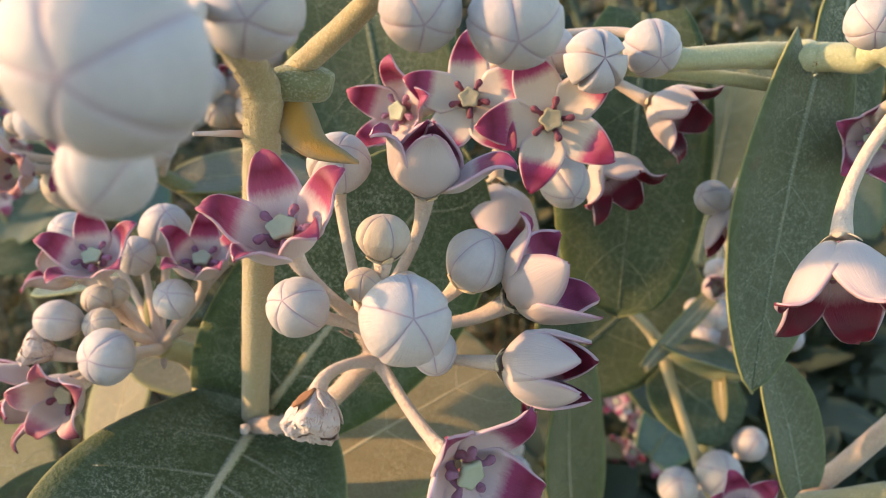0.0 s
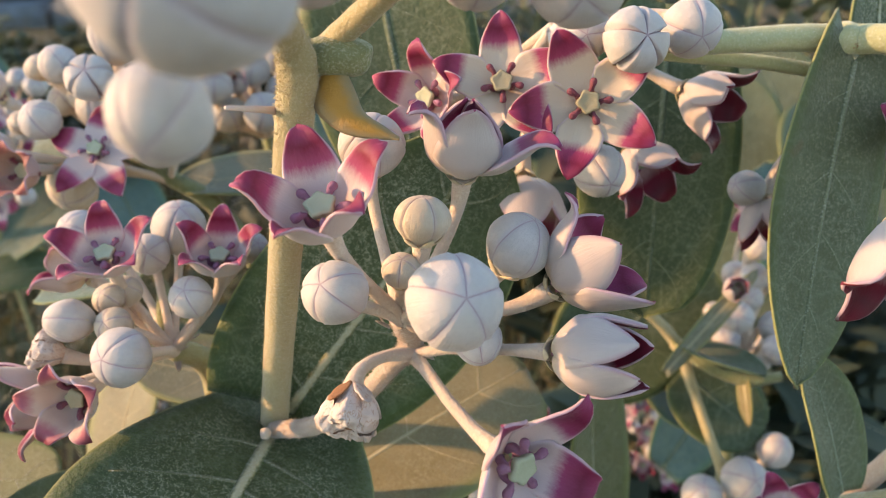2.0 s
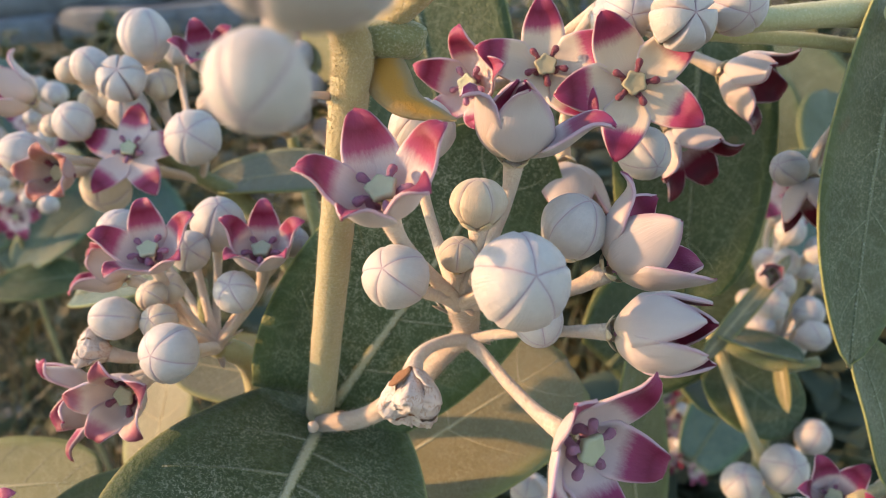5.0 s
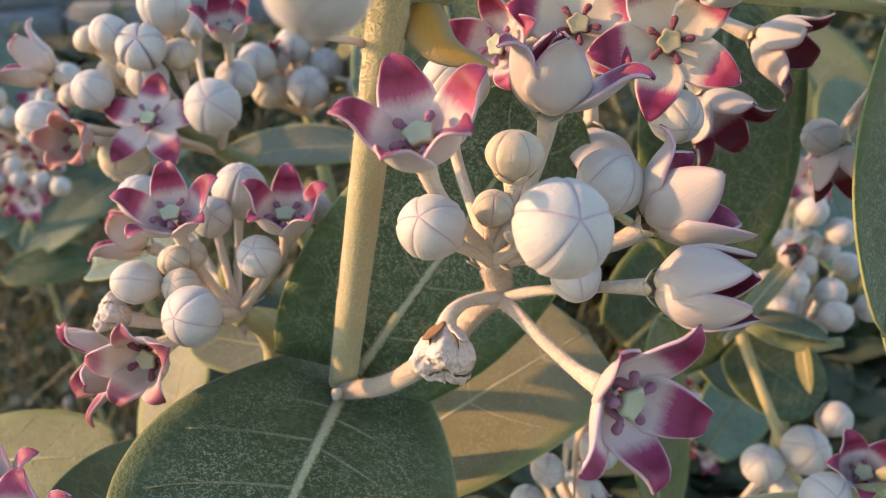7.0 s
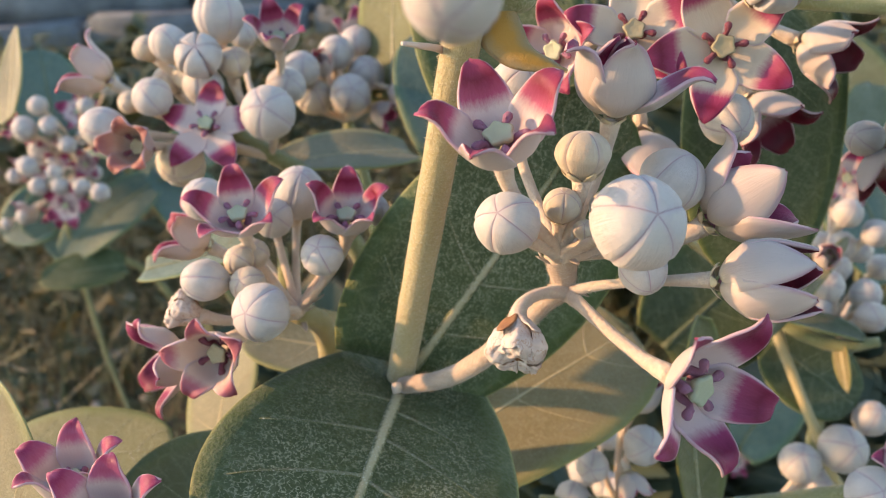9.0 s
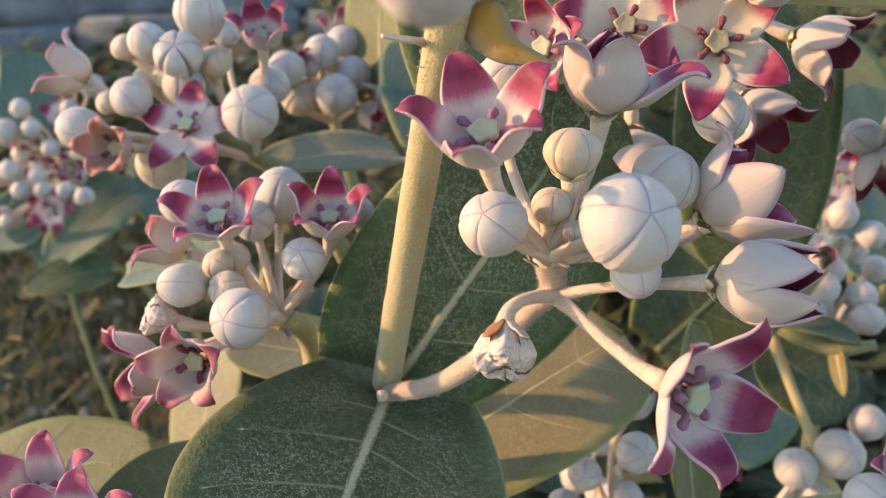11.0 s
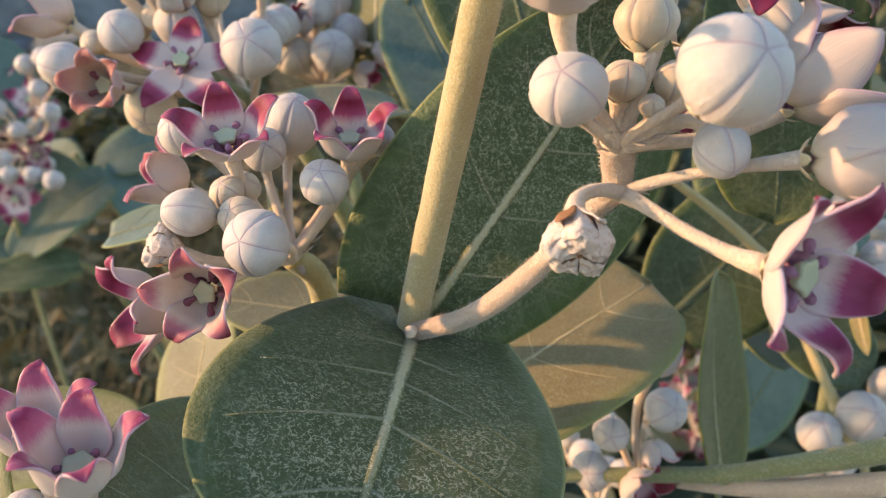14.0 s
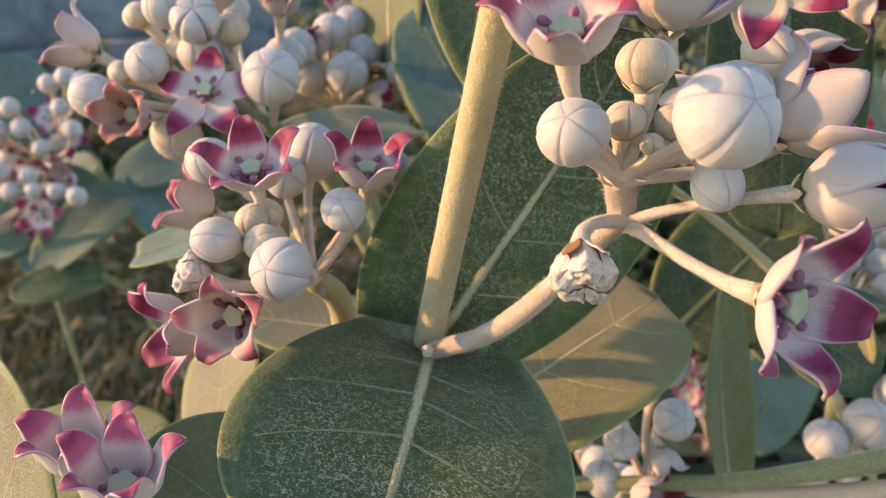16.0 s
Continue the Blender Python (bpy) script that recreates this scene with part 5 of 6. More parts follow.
# flowers at the outer edge
HUB["edge"] = (0.0767, 0.1249, 0.4721)
flower((0.0627, 0.1119, 0.4442), (-0.12, -0.72, -0.69), 0.0175, "bell", 83, hub='edge', hue='wine', group='flowers near the strap leaf', label='nodding white flower, dark wine inside its petals')
flower((0.089, 0.159, 0.4505), (-0.31, -0.93, 0.21), 0.0135, "bell", 158, hub='edge', hue='violet', group='flowers near the strap leaf', label='lilac flower, petals curled back')
bud((0.0674, 0.1283, 0.4794), (-0.33, -0.93, -0.17), 0.00443, "edge", "round", 31, group='flowers near the strap leaf')

# stalks that carry the outer clusters
stem([(-0.28119, 0.4722, 0.32843, 0.00243), (-0.27848, 0.47702, 0.34171, 0.00208), (-0.27648, 0.48164, 0.35436, 0.00208)], label='green stalk between two whorls of the distant cluster', name='stalk', category='stalk', mat=M_TWIGGREEN_DIM)
stem([(-0.30118, 0.56232, -0.012, 0.0024), (-0.29588, 0.53682, 0.09023, 0.0021), (-0.28898, 0.50032, 0.19246, 0.0018), (-0.28285, 0.47744, 0.27765, 0.0016), (-0.28118, 0.47232, 0.32876, 0.0015)], label='green stalk of the distant cluster', name='stalk', category='stalk', mat=M_TWIGGREEN_DIM)
stem([(0.11276, 0.28722, -0.012, 0.00448), (0.09746, 0.26172, 0.07125, 0.00398), (0.08756, 0.24522, 0.15449, 0.00347), (0.0735, 0.2110, 0.2500, 0.00290), (0.0690, 0.2068, 0.2940, 0.00240)], label='green stalk of the low cluster', name='stalk', category='stalk', mat=M_TWIGGREEN_DIM)
stem([(0.15067, 0.34645, -0.012, 0.00448), (0.13537, 0.31585, 0.08255, 0.00398), (0.12547, 0.29605, 0.17711, 0.00347), (0.1040, 0.2520, 0.2800, 0.00290), (0.1013, 0.2482, 0.3277, 0.00240)], label='green stalk of the cluster beyond', name='stalk', category='stalk', mat=M_TWIGGREEN_DIM)
stem([(0.03693, 0.26246, -0.012, 0.00448), (0.02673, 0.22166, 0.08506, 0.00398), (0.02013, 0.19526, 0.18212, 0.00347), (0.01738, 0.18426, 0.26301, 0.00305), (0.01693, 0.18246, 0.31154, 0.00252)], label='green stalk of the bottom cluster', name='stalk', category='stalk', mat=M_TWIGGREEN_DIM)
stem([(0.02523, 0.31016, -0.012, 0.00448), (0.02523, 0.28466, 0.0647, 0.00398), (0.02523, 0.26816, 0.14139, 0.00347), (0.02523, 0.26128, 0.20531, 0.00305), (0.02523, 0.26016, 0.24366, 0.00252)], label='green stalk of a small cluster', name='stalk', category='stalk', mat=M_TWIGGREEN_DIM)
stem([(-0.13, 0.2, -0.01, 0.007), (-0.125, 0.17, 0.2, 0.006), (-0.11899, 0.1098, 0.33196, 0.0022), (-0.10948, 0.10399, 0.3604, 0.00169)], label='green stalk of the flower pair', name='stalk', category='stalk', mat=M_TWIGGREEN_DIM)
stem([(0.16, 0.16, 0.42, 0.004), (0.09086, 0.13782, 0.4643, 0.00198), (0.07731, 0.12585, 0.47175, 0.00143)], label="downy stalk at the branch's end", name='stalk', category='stalk', mat=M_TWIGGREEN_DIM)

# leaves
broad = leaf((-0.0443, 0.1487, 0.384), (-0.0548, 0.0864, 0.3816), (0.24, -0.4, 0.89), 0.0588, bend=0.06, fold=0.06, blunt=0.42, lobe=0.24, root=0.46, root2=0.62, group='leaves of the front plant', label='broad grey-green leaf, frosted with pale down')
glands(broad, [(-0.0463, 0.1469, 0.384), (-0.0457, 0.1467, 0.3835), (-0.0451, 0.1469, 0.3841), (-0.0449, 0.1466, 0.3833), (-0.0442, 0.1467, 0.3837), (-0.0438, 0.1465, 0.3831), (-0.0434, 0.1468, 0.3839), (-0.0467, 0.1466, 0.3834), (-0.043, 0.1466, 0.3834), (-0.0445, 0.1464, 0.3829)])
axil_bud((-0.0443, 0.1448, 0.388), 0.0012)
leaf((-0.0412, 0.1549, 0.3867), (0.0045, 0.1716, 0.445), (0.22, -0.86, 0.47), 0.0510, bend=0.03, fold=0.05, blunt=0.56, lobe=0.08, root=0.3, root2=0.58, vein=M_RIB, group='leaves of the front plant', label='broad dark green leaf behind the stem', mat=M_LEAF_BACK)
leaf((-0.0414, 0.1655, 0.352), (0.0170, 0.1917, 0.3745), (-0.77, -0.54, 0.34), 0.0500, bend=0.02, fold=0.08, blunt=0.32, lobe=0.05, group='leaves of the front plant', mat=M_LEAF_TAN_LIT, label='tan leaf paled by colour for warm low sun, barred with shadows')
leaf((-0.1182, 0.1163, 0.3495), (-0.1392, 0.1492, 0.3873), (-0.71, -0.47, 0.53), 0.0610, bend=0.03, blunt=0.42, group='leaves of the front plant', mat=M_LEAF_GREY_LIT, label='leaf paled by colour as if sunlit, with a light midrib')
leaf((-0.1129, 0.2132, 0.3222), (-0.1091, 0.2432, 0.3488), (-0.58, -0.56, 0.59), 0.0350, blunt=0.42, group='leaves of the front plant', mat=M_LEAF_GREY_LIT, label='small leaf paled by colour as if sunlit')
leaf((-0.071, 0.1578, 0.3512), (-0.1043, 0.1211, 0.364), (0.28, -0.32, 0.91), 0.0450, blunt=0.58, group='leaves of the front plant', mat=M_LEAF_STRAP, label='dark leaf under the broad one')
leaf((-0.1729, 0.1963, 0.3330), (-0.1150, 0.1885, 0.3410), (-0.20, -0.50, 0.84), 0.0290, blunt=0.42, group='leaves of the front plant', mat=M_LEAF_PALE_LIT, label='leaf paled by colour for low sun, far side')
leaf((-0.4536, 0.8389, 0.0120), (-0.4057, 0.8533, 0.0240), (-0.25, -0.75, 0.60), 0.0408, blunt=0.42, fold=0.25, veins=2, group='fallen leaves', mat=M_LEAF_TAN_LIT, label='pale dry leaf lying on the soil')
leaf((0.0541, 0.2187, 0.4672), (0.0495, 0.1965, 0.3872), (-0.12, -0.86, 0.49), 0.0420, bend=0.02, fold=0.04, blunt=0.4, group='leaves of the front plant', label='long dark green leaf hanging behind the flowers', mat=M_LEAF_DARK)
leaf((-0.0247, 0.2255, 0.4901), (-0.0111, 0.1994, 0.42), (-0.12, -0.91, 0.4), 0.0450, blunt=0.42, group='leaves of the front plant', label="dark green leaf behind the stem's top", mat=M_LEAF_DARK)
leaf((0.0774, 0.1660, 0.4619), (0.0656, 0.1411, 0.4003), (0.30, -0.85, 0.42), 0.0265, bend=-0.02, fold=0.10, blunt=0.62, lobe=0.13, root=0.40, group='leaves of the front plant', label='long hanging strap-like leaf with a pale edge', mat=M_LEAF_STRAP)
leaf((0.0942, 0.1938, 0.475), (0.0961, 0.183, 0.4263), (0.51, -0.74, 0.45), 0.0300, blunt=0.45, group='leaves of the front plant', label='hanging leaf behind the branch')
leaf((0.0416, 0.1908, 0.3079), (0.0392, 0.2058, 0.371), (0.71, -0.66, 0.26), 0.0300, bend=-0.03, fold=0.22, blunt=0.42, group='leaves of the front plant', mat=M_LEAF_PALE_LIT, label='narrow upright leaf folded along its midrib')
leaf((0.0861, 0.1500, 0.3656), (0.0765, 0.1600, 0.3968), (0.45, -0.80, 0.40), 0.0180, bend=0.03, fold=0.3, blunt=0.5, group='leaves of the front plant', label='twisted leaf under the strap leaf', mat=M_LEAF_STRAP)
leaf((0.0682, 0.2282, 0.3492), (0.1040, 0.2525, 0.3745), (0.34, -0.42, 0.84), 0.0065, fold=0.3, blunt=0.45, group='leaves of the front plant', mat=M_LEAF_GREY_LIT, label='small narrow folded leaf')
leaf((0.0769, 0.2431, 0.3513), (0.0978, 0.2209, 0.3517), (0.18, 0.12, 0.98), 0.0220, fold=0.2, blunt=0.45, group='leaves of the front plant', label='small green leaf at the fork', mat=M_LEAF_DARK)
leaf((0.0785, 0.2434, 0.3397), (0.1042, 0.2291, 0.3213), (-0.02, -0.67, 0.74), 0.0320, fold=0.1, blunt=0.45, group='leaves of the front plant', label='green leaf behind the thin branch', mat=M_LEAF_DARK)
leaf((-0.0563, 0.1998, 0.3643), (-0.0951, 0.2063, 0.3691), (-0.34, -0.23, 0.91), 0.0260, blunt=0.45, group='leaves of the front plant', mat=M_LEAF_GREY_LIT, label="small pale leaf behind the lower cluster's stalk")
leaf((-0.0453, 0.2553, 0.4091), (-0.086, 0.2346, 0.4123), (-0.42, -0.37, 0.83), 0.0300, blunt=0.45, bend=0.04, group='leaves of the plants behind', mat=M_LEAF_GREY_LIT, label='level leaf paled by colour for the low sun')
leaf((-0.2291, 0.49, 0.3278), (-0.2887, 0.47, 0.2858), (0.46, -0.52, 0.72), 0.0340, blunt=0.5, bend=0.05, group='leaves of the plants behind', mat=M_LEAF_BLUE_SHADE, label='broad bluish leaf of the distant plant')
leaf((-0.192, 0.54, 0.3409), (-0.2481, 0.52, 0.3263), (0.38, -0.60, 0.70), 0.0360, blunt=0.5, bend=0.05, group='leaves of the plants behind', mat=M_LEAF_BLUE_SHADE, label='broad bluish leaf of the distant plant')
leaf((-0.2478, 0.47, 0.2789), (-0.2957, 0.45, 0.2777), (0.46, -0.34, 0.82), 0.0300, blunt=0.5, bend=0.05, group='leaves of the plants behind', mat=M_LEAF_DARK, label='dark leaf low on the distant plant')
leaf((-0.2868, 0.5, 0.3177), (-0.3293, 0.48, 0.2971), (0.46, -0.52, 0.72), 0.0420, blunt=0.5, bend=0.05, group='leaves of the plants behind', mat=M_LEAF_BLUE_SHADE, label='broad bluish leaf of the distant plant')
leaf((-0.2802, 0.56, 0.3142), (-0.3207, 0.6, 0.3227), (0.3, -0.7, 0.65), 0.0360, blunt=0.5, bend=0.05, group='leaves of the plants behind', mat=M_LEAF_STRAP, label='pale leaf behind the distant cluster')
stem([(-0.2507, 0.5, 0.3413, 0.0018), (-0.2411, 0.515, 0.311, 0.0022), (-0.2332, 0.53, 0.2834, 0.0026), (-0.1982, 0.575, 0.16, 0.0034), (-0.1832, 0.61, -0.01, 0.0042)], label='green stem of the distant plant', category='stem', mat=M_TWIGGREEN_DIM)
stem([(-0.2886, 0.52, 0.2788, 0.0018), (-0.2828, 0.53, 0.2627, 0.0022), (-0.2588, 0.56, 0.2125, 0.0028), (-0.2288, 0.60, 0.06, 0.0034), (-0.2188, 0.63, -0.01, 0.0042)], label='green slanting stem of the distant plant', category='stem', mat=M_TWIGGREEN_DIM)
leaf((-0.1309, 0.2296, 0.3804), (-0.0933, 0.2217, 0.3916), (0.57, -0.34, 0.75), 0.0180, blunt=0.5, group='leaves of the plants behind', mat=M_LEAF_BLUE_SHADE, label='bluish leaf behind the lower cluster')
leaf((-0.0197, 0.2532, 0.3978), (-0.0428, 0.2924, 0.4436), (0.07, -0.9, 0.43), 0.0360, blunt=0.45, group='leaves of the plants behind', mat=M_LEAF_BLUE_SHADE, label='upright bluish-green leaf behind the stem')
leaf((-0.0533, 0.2944, 0.4192), (-0.0509, 0.3128, 0.469), (-0.67, -0.64, 0.38), 0.0360, blunt=0.45, group='leaves of the plants behind', mat=M_LEAF_PALE_LIT, label='leaf behind the far bunch, paled by colour as if sunlit')
leaf((-0.1968, 0.2887, 0.4170), (-0.2040, 0.3232, 0.4475), (-0.40, -0.80, 0.45), 0.0135, blunt=0.6, group='leaves of the plants behind', mat=M_LEAF_GREY_LIT, label='pointed green leaf paled by colour for the sun')
leaf((0.0874, 0.2455, 0.3166), (0.0728, 0.2762, 0.3352), (0.3, -0.69, 0.66), 0.0300, blunt=0.45, group='leaves of the plants behind', mat=M_LEAF_BLUE_SHADE, label='bluish leaf behind the turned flower')
leaf((0.0424, 0.2489, 0.335), (0.0931, 0.271, 0.3709), (0.24, -0.69, 0.68), 0.0500, blunt=0.45, group='leaves of the plants behind', label='dark leaf beyond the cluster', mat=M_LEAF_DARK)
leaf((0.1844, 0.352, 0.311), (0.1635, 0.3955, 0.3684), (0.09, -0.72, 0.69), 0.0550, blunt=0.45, group='leaves of the plants behind', mat=M_LEAF_BLUE_SHADE, label='bluish leaf beyond the cluster')
leaf((0.161, 0.4546, 0.2777), (0.201, 0.5445, 0.3835), (0.08, -0.56, 0.83), 0.0850, blunt=0.45, group='leaves of the plants behind', mat=M_LEAF_STRAP, label='pale grey-green leaf well beyond the branch')
leaf((0.2518, 0.5202, 0.3073), (0.2288, 0.5926, 0.3946), (-0.13, -0.55, 0.82), 0.0850, blunt=0.45, group='leaves of the plants behind', mat=M_LEAF_STRAP, label='pale grey-green leaf well beyond the branch')
leaf((0.2353, 0.4235, 0.3106), (0.228, 0.4965, 0.3756), (0.18, -0.66, 0.73), 0.0700, blunt=0.45, group='leaves of the plants behind', mat=M_LEAF_STRAP, label='pale grey-green leaf well beyond the branch')
leaf((0.2455, 0.574, 0.2557), (0.2852, 0.6305, 0.3355), (-0.02, -0.49, 0.87), 0.0900, blunt=0.45, group='leaves of the plants behind', mat=M_LEAF_STRAP, label='pale grey-green leaf well beyond the branch')
leaf((-0.304, 0.4773, 0.2926), (-0.2481, 0.4937, 0.3381), (0.56, -0.6, 0.57), 0.0560, blunt=0.45, group='leaves of the plants behind', mat=M_LEAF_BLUE_SHADE, label='leaf of the plants behind, shade put in by bluish colour')
leaf((-0.2647, 0.4528, 0.3703), (-0.2832, 0.4918, 0.4148), (0.56, -0.6, 0.57), 0.0420, blunt=0.45, group='leaves of the plants behind', mat=M_LEAF_BLUE_SHADE, label='leaf of the plants behind, shade put in by bluish colour')
leaf((-0.2, 0.4952, 0.2891), (-0.2337, 0.5332, 0.3301), (0.56, -0.6, 0.57), 0.0500, blunt=0.45, group='leaves of the plants behind', mat=M_LEAF_BLUE_SHADE, label='leaf of the plants behind, shade put in by bluish colour')
leaf((0.1055, 0.3253, 0.2309), (0.1516, 0.3613, 0.2752), (0.43, -0.71, 0.56), 0.0420, blunt=0.45, group='leaves of the plants behind', mat=M_LEAF_BLUE_SHADE, label='leaf of the plants behind, shade put in by bluish colour')

# branches
stem([(0.03036, 0.15948, 0.46802, 0.0017), (0.0395, 0.1607, 0.46638, 0.00205), (0.05033, 0.1637, 0.46635, 0.00242), (0.06378, 0.16669, 0.46648, 0.00269), (0.07603, 0.16832, 0.46592, 0.00306), (0.08436, 0.16287, 0.46646, 0.00296), (0.09412, 0.15602, 0.46394, 0.00298), (0.16, 0.16, 0.4, 0.0045), (0.22, 0.2, 0.2, 0.006), (0.24, 0.22, -0.01, 0.008)], label='thick pale green branch with leaf node', name='branch', category='branch', mat=M_BRANCH, down=2500, rings=[4])
stem([(0.03637, 0.1682, 0.46337, 0.00125), (0.04612, 0.16968, 0.46232, 0.00138), (0.06074, 0.17085, 0.46089, 0.00151), (0.07335, 0.17186, 0.45897, 0.00153), (0.08275, 0.17206, 0.45995, 0.00176)], label='thin pale green branch under the thick one', name='branch', category='branch', mat=M_BRANCH, down=900)
stem([(0.0089, 0.24339, 0.40442, 0.00107), (0.02931, 0.24288, 0.39218, 0.00127), (0.04864, 0.24145, 0.37781, 0.00148), (0.06327, 0.24194, 0.36502, 0.00171), (0.07528, 0.24126, 0.35189, 0.00213), (0.0808, 0.23337, 0.33697, 0.00173), (0.08593, 0.22456, 0.32243, 0.00172), (0.08939, 0.22099, 0.31461, 0.0021), (0.09171, 0.21743, 0.30678, 0.00153), (0.09846, 0.21715, 0.28196, 0.00159), (0.08, 0.26, 0.2, 0.004), (0.09, 0.27, -0.01, 0.006)], label='thin straight branch warm in the sun', rings=[4, 7], name='branch', category='branch', mat=M_STEM)
stem([(0.07528, 0.24126, 0.35189, 0.00213), (0.08611, 0.23336, 0.34709, 0.00247), (0.09513, 0.22652, 0.347, 0.00223), (0.10538, 0.22498, 0.34906, 0.00166)], label='short green side branch', name='branch', category='branch', mat=M_TWIGGREEN_DIM)
stem([(-0.00934, 0.17811, 0.3275, 0.00192), (0.01771, 0.17244, 0.3300, 0.00203), (0.03033, 0.16723, 0.3331, 0.00225), (0.04481, 0.15925, 0.341, 0.00255), (0.06229, 0.14961, 0.3513, 0.00299), (0.07563, 0.14392, 0.35746, 0.00301), (0.10415, 0.13869, 0.36067, 0.00306), (0.17691, 0.14587, 0.32992, 0.0034), (0.29127, 0.1507, 0.21083, 0.0039)], label='thick pale green branch lying low', rings=[2], down=1500, name='branch', category='branch', mat=M_TWIGGREEN_DIM)
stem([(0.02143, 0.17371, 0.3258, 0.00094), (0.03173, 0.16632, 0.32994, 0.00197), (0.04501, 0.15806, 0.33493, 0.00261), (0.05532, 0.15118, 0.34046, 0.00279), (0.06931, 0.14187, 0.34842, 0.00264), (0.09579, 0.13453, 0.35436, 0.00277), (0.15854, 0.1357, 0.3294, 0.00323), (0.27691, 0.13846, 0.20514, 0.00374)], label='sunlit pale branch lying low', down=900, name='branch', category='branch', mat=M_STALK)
leaf((0.0938, 0.2268, 0.3475), (0.0939, 0.217, 0.3353), (-0.86, -0.47, 0.21), 0.0060, fold=0.3, blunt=0.7, veins=0, group='leaves of the front plant', mat=M_LEAF_TAN_LIT, label='tiny dry pointed leaf in the sun')
# takes the yellow stem colour to look lit beside the darkened green
stem([(0.07648, 0.14823, 0.35948, 0.00157), (0.08798, 0.15107, 0.3616, 0.00185), (0.09537, 0.15045, 0.36309, 0.00198), (0.10475, 0.14635, 0.36916, 0.00204)], label='twig at the low node, yellowed by colour as if sunlit', name='branch', category='branch', mat=M_STEM)
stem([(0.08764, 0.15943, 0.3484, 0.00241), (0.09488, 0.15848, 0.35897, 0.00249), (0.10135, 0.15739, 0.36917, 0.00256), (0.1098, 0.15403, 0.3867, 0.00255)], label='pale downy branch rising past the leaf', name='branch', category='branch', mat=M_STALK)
husk((-0.0212, 0.1056, 0.4193), (-0.05, -0.80, -0.52), 0.0054, "fork")
curled_leaf((-0.0230, 0.1205, 0.4690), (-0.0232, 0.1175, 0.4600), (-0.0129, 0.1165, 0.4602))
bract((-0.0153, 0.116, 0.4294), (-0.87, -0.17, 0.46), 0.0026)
bract((-0.011, 0.1199, 0.4208), (0.61, -0.79, -0.01), 0.0026)
bract((-0.0100, 0.1192, 0.4226), (0.79, -0.48, -0.37), 0.0022)
bract((-0.0161, 0.117, 0.4294), (-0.48, -0.18, 0.86), 0.0026)
bract((-0.0119, 0.1134, 0.431), (0.28, -0.96, -0.02), 0.0026)
bract((-0.0093, 0.1143, 0.4305), (0.65, -0.6, 0.47), 0.0026)
husk((-0.0912, 0.1515, 0.4054), (-0.80, -0.25, 0.54), 0.0046, "left")


# ---- ground and distance ----
def soil_material():
    m = Mat("dry_soil", 0.95, 0.1)
    c = m.mix(m.ramp(m.noise(6, 6, 0.7), (0.35, (0, 0, 0)), (0.65, (1, 1, 1))), (0.050, 0.047, 0.032), (0.135, 0.115, 0.073))
    c = m.mix(m.ramp(m.noise(120, 4, 0.7), (0.55, (0, 0, 0)), (0.75, (0.7, 0.7, 0.7))), c, (0.22, 0.18, 0.13))
    m.bump(m.noise(90, 5, 0.7), 0.8, 0.01)
    return m.done(c)


def ground_height(x, y):
    return 0.02 * noise.noise((x * 2.1, y * 2.1, 0.4)) + 0.008 * noise.noise((x * 9, y * 9, 3.0))


bm = bmesh.new()
xs = [-60, -20, -8, -4] + [-3 + 0.1 * k for k in range(61)] + [4, 8, 20, 60]
ys = [-60, -20, -6, -2] + [-1 + 0.1 * k for k in range(56)] + [5.2, 7, 12, 30, 80, 200]
vg = [[bm.verts.new((x, y, ground_height(x, y) if abs(x) < 3.1 and -1.1 < y < 4.6 else -0.01)) for x in xs] for y in ys]
for a, b in zip(vg, vg[1:]):
    for j in range(len(xs) - 1):
        bm.faces.new((a[j], a[j + 1], b[j + 1], b[j]))
tagged(put("ground", bm, [soil_material()]), "dry brown soil strewn with litter", "ground", kind="structure")

# the blue in this grey replaces a shadow over the road
M_ROAD_SHADE = plain("grey_road_shade", (0.14, 0.17, 0.22), (0.22, 0.25, 0.30), 9, 0.9, 0.3, 0.01)
bm = bmesh.new()
bmesh.ops.create_cube(bm, size=1.0, matrix=Matrix.Translation((-6, 9.5, 0.0)) @ Matrix.Rotation(radians(8), 4, "Z") @ Matrix.Diagonal((60, 6, 0.06, 1)))
tagged(put("road", bm, [M_ROAD_SHADE], smooth=False), "pale grey road in the distance, shade tinted in as blue", "road", kind="structure")
M_KERB = plain("kerb_stone", (0.07, 0.085, 0.10), (0.21, 0.235, 0.26), 5, 0.9, 0.8, 0.02)


